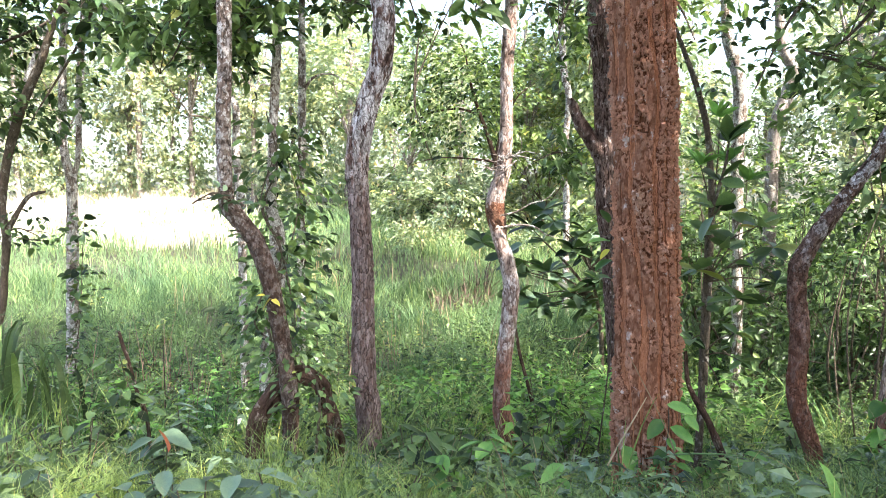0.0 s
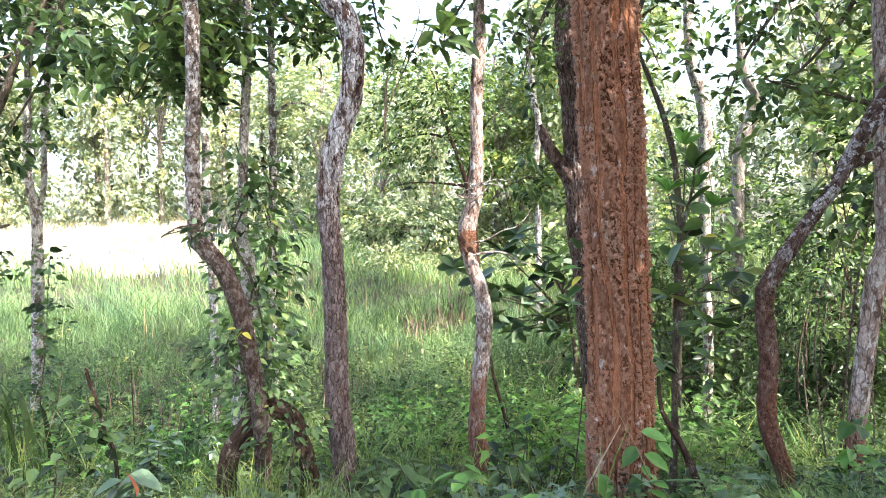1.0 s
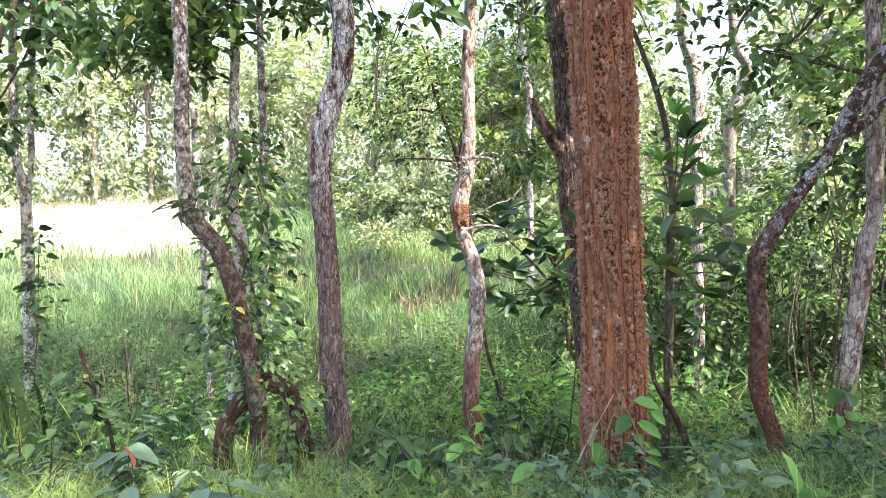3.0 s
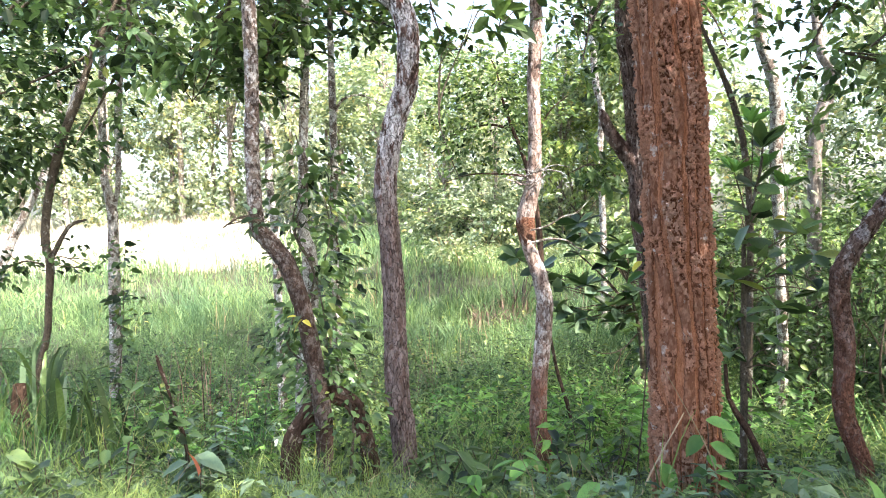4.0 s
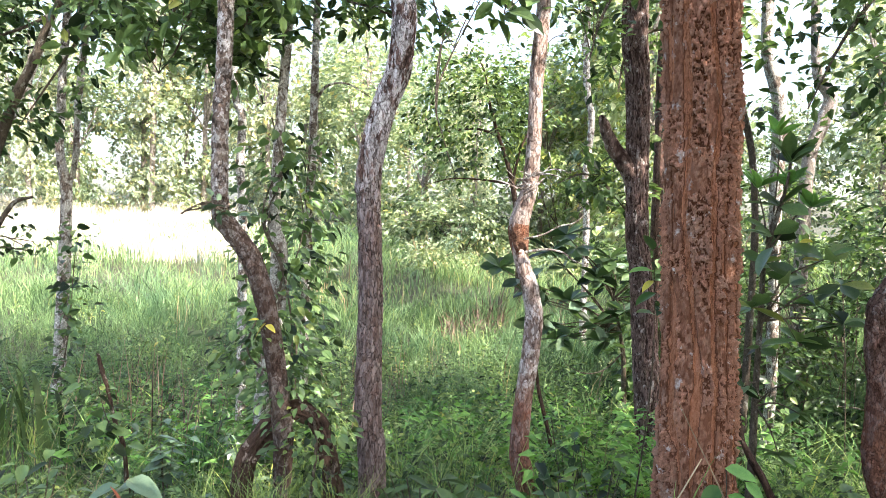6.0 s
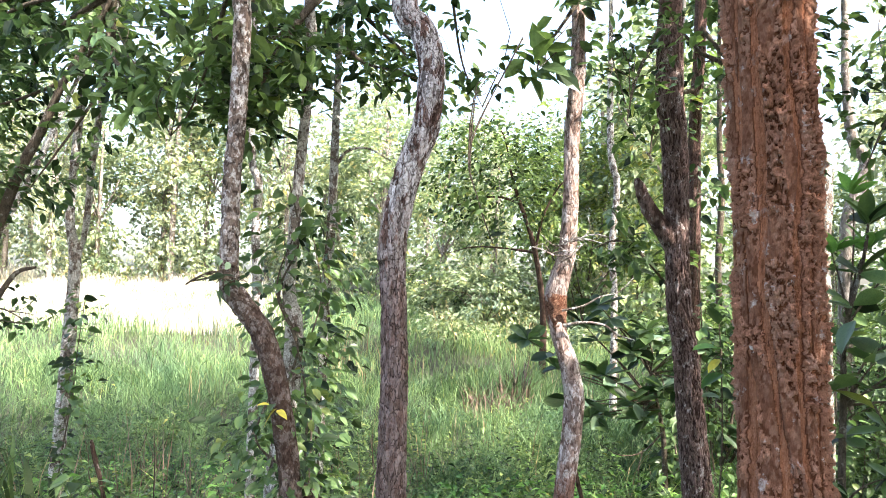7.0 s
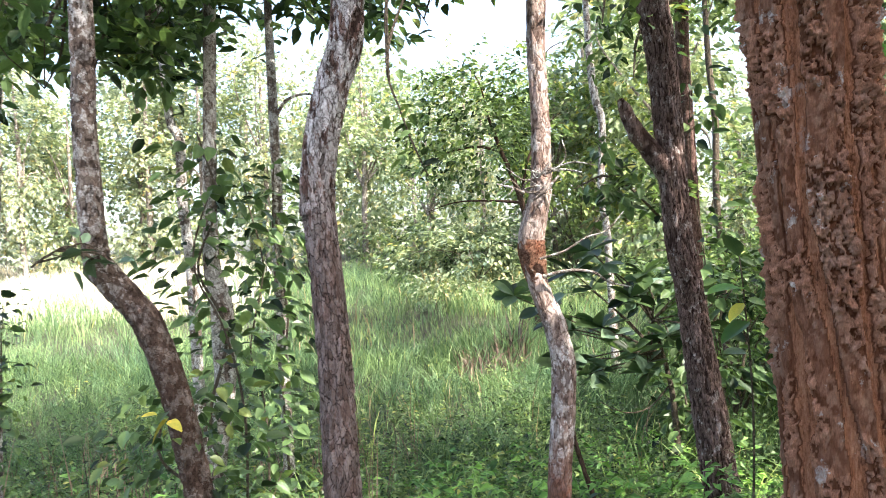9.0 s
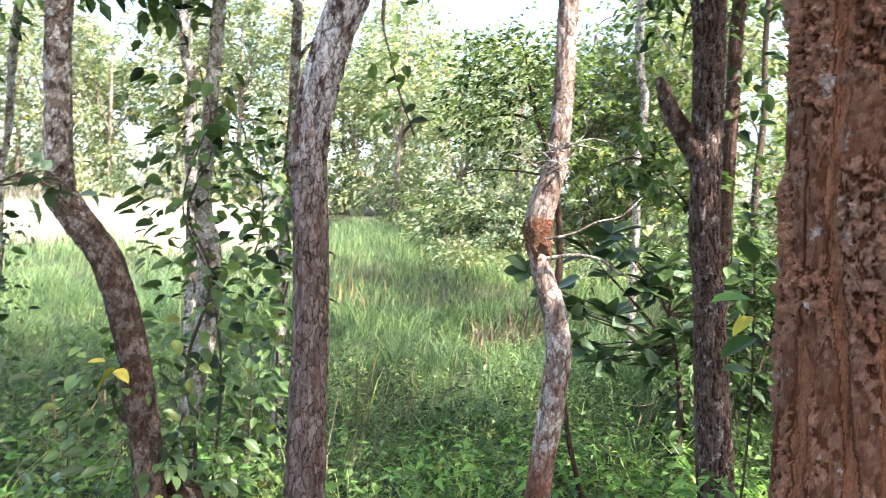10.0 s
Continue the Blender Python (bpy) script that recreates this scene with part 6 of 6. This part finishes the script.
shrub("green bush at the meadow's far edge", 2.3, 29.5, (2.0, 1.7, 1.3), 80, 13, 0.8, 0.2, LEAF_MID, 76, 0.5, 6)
# dark leaf greens put the thicket's shade into the colour
for i, (x, y, sx, sz, m, n, ll) in enumerate([(6.0, 10.4, 1.1, 1.9, LEAF_DARK, 70, 0.12), (6.8, 11.0, 1.6, 2.6, LEAF_DARK, 90, 0.12), (5.6, 13.5, 1.8, 2.6, LEAF_DARK, 100, 0.13), (8.8, 13.0, 2.0, 3.0, LEAF_DARK, 110, 0.14),
                                               (7.6, 8.8, 1.5, 1.5, LEAF_DARK, 90, 0.11), (10.5, 16.5, 2.4, 3.2, LEAF_MID, 90, 0.16), (7.0, 18.5, 2.2, 2.6, LEAF_MID, 90, 0.17), (6.0, 13.9, 1.2, 1.6, LEAF_MID, 60, 0.13),
                                               (3.3, 12.4, 0.75, 1.7, LEAF_DARK, 56, 0.18), (7.6, 21.5, 1.8, 1.3, LEAF_MID, 90, 0.17), (10.8, 20.0, 1.8, 1.4, LEAF_MID, 90, 0.17), (13.5, 18.5, 2.0, 1.6, LEAF_MID, 90, 0.17), (6.6, 10.2, 1.2, 0.9, LEAF_DARK, 80, 0.13), (5.3, 11.6, 1.1, 0.9, LEAF_DARK, 80, 0.13), (8.2, 10.8, 1.4, 1.1, LEAF_DARK, 90, 0.13), (7.2, 6.9, 1.2, 0.8, LEAF_DARK, 80, 0.12), (5.2, 19.0, 2.0, 2.4, LEAF_MID, 100, 0.18), (8.2, 15.8, 1.6, 2.0, LEAF_MID, 80, 0.15), (4.4, 14.2, 1.2, 1.5, LEAF_MID, 70, 0.14), (9.0, 10.5, 1.5, 2.2, LEAF_DARK, 80, 0.12)]):
    # farther back, sunlight is put into lighter, yellower leaves
    if y > 15.5 and i % 4 != 1:
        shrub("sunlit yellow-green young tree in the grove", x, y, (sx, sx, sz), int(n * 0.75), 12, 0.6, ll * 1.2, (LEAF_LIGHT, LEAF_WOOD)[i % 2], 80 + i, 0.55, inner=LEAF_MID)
    else:
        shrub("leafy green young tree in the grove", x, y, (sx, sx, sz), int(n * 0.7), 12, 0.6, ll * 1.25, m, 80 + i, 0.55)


# thin bare stems all through the thicket
r = np.random.default_rng(601)
pieces = []
for i in range(230):
    x, y = r.uniform(2.5, 11), r.uniform(6.5, 17)
    if x < (0.45 if y < 11.5 else 0.25) * y + 0.6:
        continue
    g, h, lx, ly = gz(x, y), r.uniform(1.2, 3.6), r.normal(0, 0.5), r.normal(0, 0.4)
    rad = r.uniform(0.006, 0.018)
    pieces.append(tube([(x + lx, y + ly, g + h, rad * 0.4), (x + lx * 0.3 + r.normal(0, 0.1), y + ly * 0.4, g + h * 0.55, rad * 0.8), (x, y, g - 0.05, rad)], 5, 0.3))
stuff("thicket_stems", joined(pieces), BARK_TWIG, "thin bare stems of the thicket", "stems")


# ---- the wood ----
def forest_tree(seed, height, leaf_material, low=True, wide=2.2, per=31, leaf_len=0.31):
    """A tall tree of the wood: a bare pole below, a high uneven crown."""
    r = np.random.default_rng(seed)
    t = thing("forest_tree", (0, 0, 0), "tall leafy tree of the wood", "tree", "trees of the wood")
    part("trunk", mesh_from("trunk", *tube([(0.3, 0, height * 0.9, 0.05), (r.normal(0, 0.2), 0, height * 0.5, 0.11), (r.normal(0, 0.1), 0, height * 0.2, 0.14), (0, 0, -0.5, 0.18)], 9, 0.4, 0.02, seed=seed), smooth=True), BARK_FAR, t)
    c0 = np.array((0, 0, height * 0.62))
    c = blob_points(95, c0, (wide, wide, height * 0.36), seed, 0.35)
    if low:
        c = np.vstack([c, blob_points(22, (0, 0, height * 0.16), (1.8, 1.5, height * 0.13), seed + 1, 0.3)])
    branch_parts(t, np.array((0, 0, height * 0.4)), c[:90:15], 0.06, seed, BARK_FAR, 4)
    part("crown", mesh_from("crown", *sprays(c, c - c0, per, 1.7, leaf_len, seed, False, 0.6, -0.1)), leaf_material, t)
    return t


r = np.random.default_rng(110)
spots = []
for row, (dist, n) in enumerate(((41, 26), (46, 22), (53, 18))):
    for i in range(n):
        a = radians(-50 + 100 * (i + 0.5 * (row % 2) + r.uniform(-0.3, 0.3)) / n)
        d = dist + r.uniform(-2, 2)
        spots.append((d * math.sin(a), d * math.cos(a) * (1.0 if a < 0.05 else 0.75)))
spots += [(-1.5, 31), (3.2, 28), (6.5, 25), (14, 24), (-4.5, 34), (0.8, 35)]
kinds = [forest_tree(101, 12, LEAF_FAR_HAZE), forest_tree(102, 14, LEAF_PALE_HAZE), forest_tree(103, 10, LEAF_FAR_HAZE), forest_tree(104, 13, LEAF_PALE_HAZE)]
for i, (x, y) in enumerate(spots):
    k = i % 4
    way = math.degrees(math.atan2(x, y))
    tall = 0.62 if 17 < way < 27 else (0.7 if math.hypot(x, y) < 36 else 0.9) if -7 < way < 9 else 1.0
    m = Matrix.Translation((x, y, gz(x, y))) @ Matrix.Rotation(r.uniform(0, 6.28), 4, "Z") @ Matrix.Scale(r.uniform(0.85, 1.12) * tall, 4)
    if i < 4:
        kinds[k].matrix_basis = m
    else:
        o = copy_thing(kinds[k], m)
        o.matrix_basis = m

# an unseen crown added to shade the hollow; its gap lets sun on the crooked tree
def shade_tree(x, y, height, wide, n, seed, leaf_material, gap_at, gap_wide):
    g = gz(x, y)
    t = thing("forest_tree", (x, y, g), "unseen broad-crowned tree added for shade", "tree", "trees of the grove")
    part("trunk", mesh_from("trunk", *tube([(x + 0.2, y, g + height * 0.9, 0.05), (x, y + 0.1, g + height * 0.5, 0.12), (x, y, g - 0.3, 0.18)], 14, 0.2, 0.02, seed=seed), smooth=True), BARK_D, t)
    c0 = np.array((x, y, g + height * 0.66))
    c = blob_points(n, c0, (wide, wide, height * 0.26), seed, 0.2)
    s = np.array(SUN_WAY)
    for p in gap_at:
        d = c - np.array(p)
        c = c[np.linalg.norm(d - np.outer(d @ s, s), axis=1) > gap_wide]
    branch_parts(t, np.array((x, y, g + height * 0.45)), c[:: len(c) // 9][:9], 0.06, seed, BARK_FAR, 5)
    part("crown", mesh_from("crown", *sprays(c, c - c0, 22, 1.2, 0.30, seed, False, 0.6, -0.1)), leaf_material, t)
    return t


shade_tree(5.4, 4.5, 11.0, 3.0, 150, 211, LEAF_DARK, [(0.6, 7.05, z) for z in (1.7, 2.2, 3.0)], 0.75)
# a second unseen crown, added to keep sun off the elbowed tree
shade_tree(4.3, 1.3, 12.5, 1.7, 60, 212, LEAF_DARK, [], 0)

# unseen trees added behind and beside the path; their crowns shade the bank
grove = [forest_tree(201, 9.5, LEAF_DARK, False, 2.8, 13, 0.42), forest_tree(202, 10.5, LEAF_MID, False, 2.8, 13, 0.42)]
shade_spots = [(3.0, -3.0), (6.0, -1.0), (8.5, 1.5), (9.8, 0.0), (14.8, 2.2), (13.0, -1.0), (7.0, -0.3), (8.0, -1.4), (7.8, 0.8), (12.6, 12.0), (9.6, 11.5)]
for i, (x, y) in enumerate(shade_spots):
    m = Matrix.Translation((x, y, gz(x, y))) @ Matrix.Rotation(i * 1.7, 4, "Z") @ Matrix.Scale(0.92 + 0.04 * (i % 4), 4)
    if i < 2:
        grove[i].matrix_basis = m
    else:
        copy_thing(grove[i % 2], m).matrix_basis = m
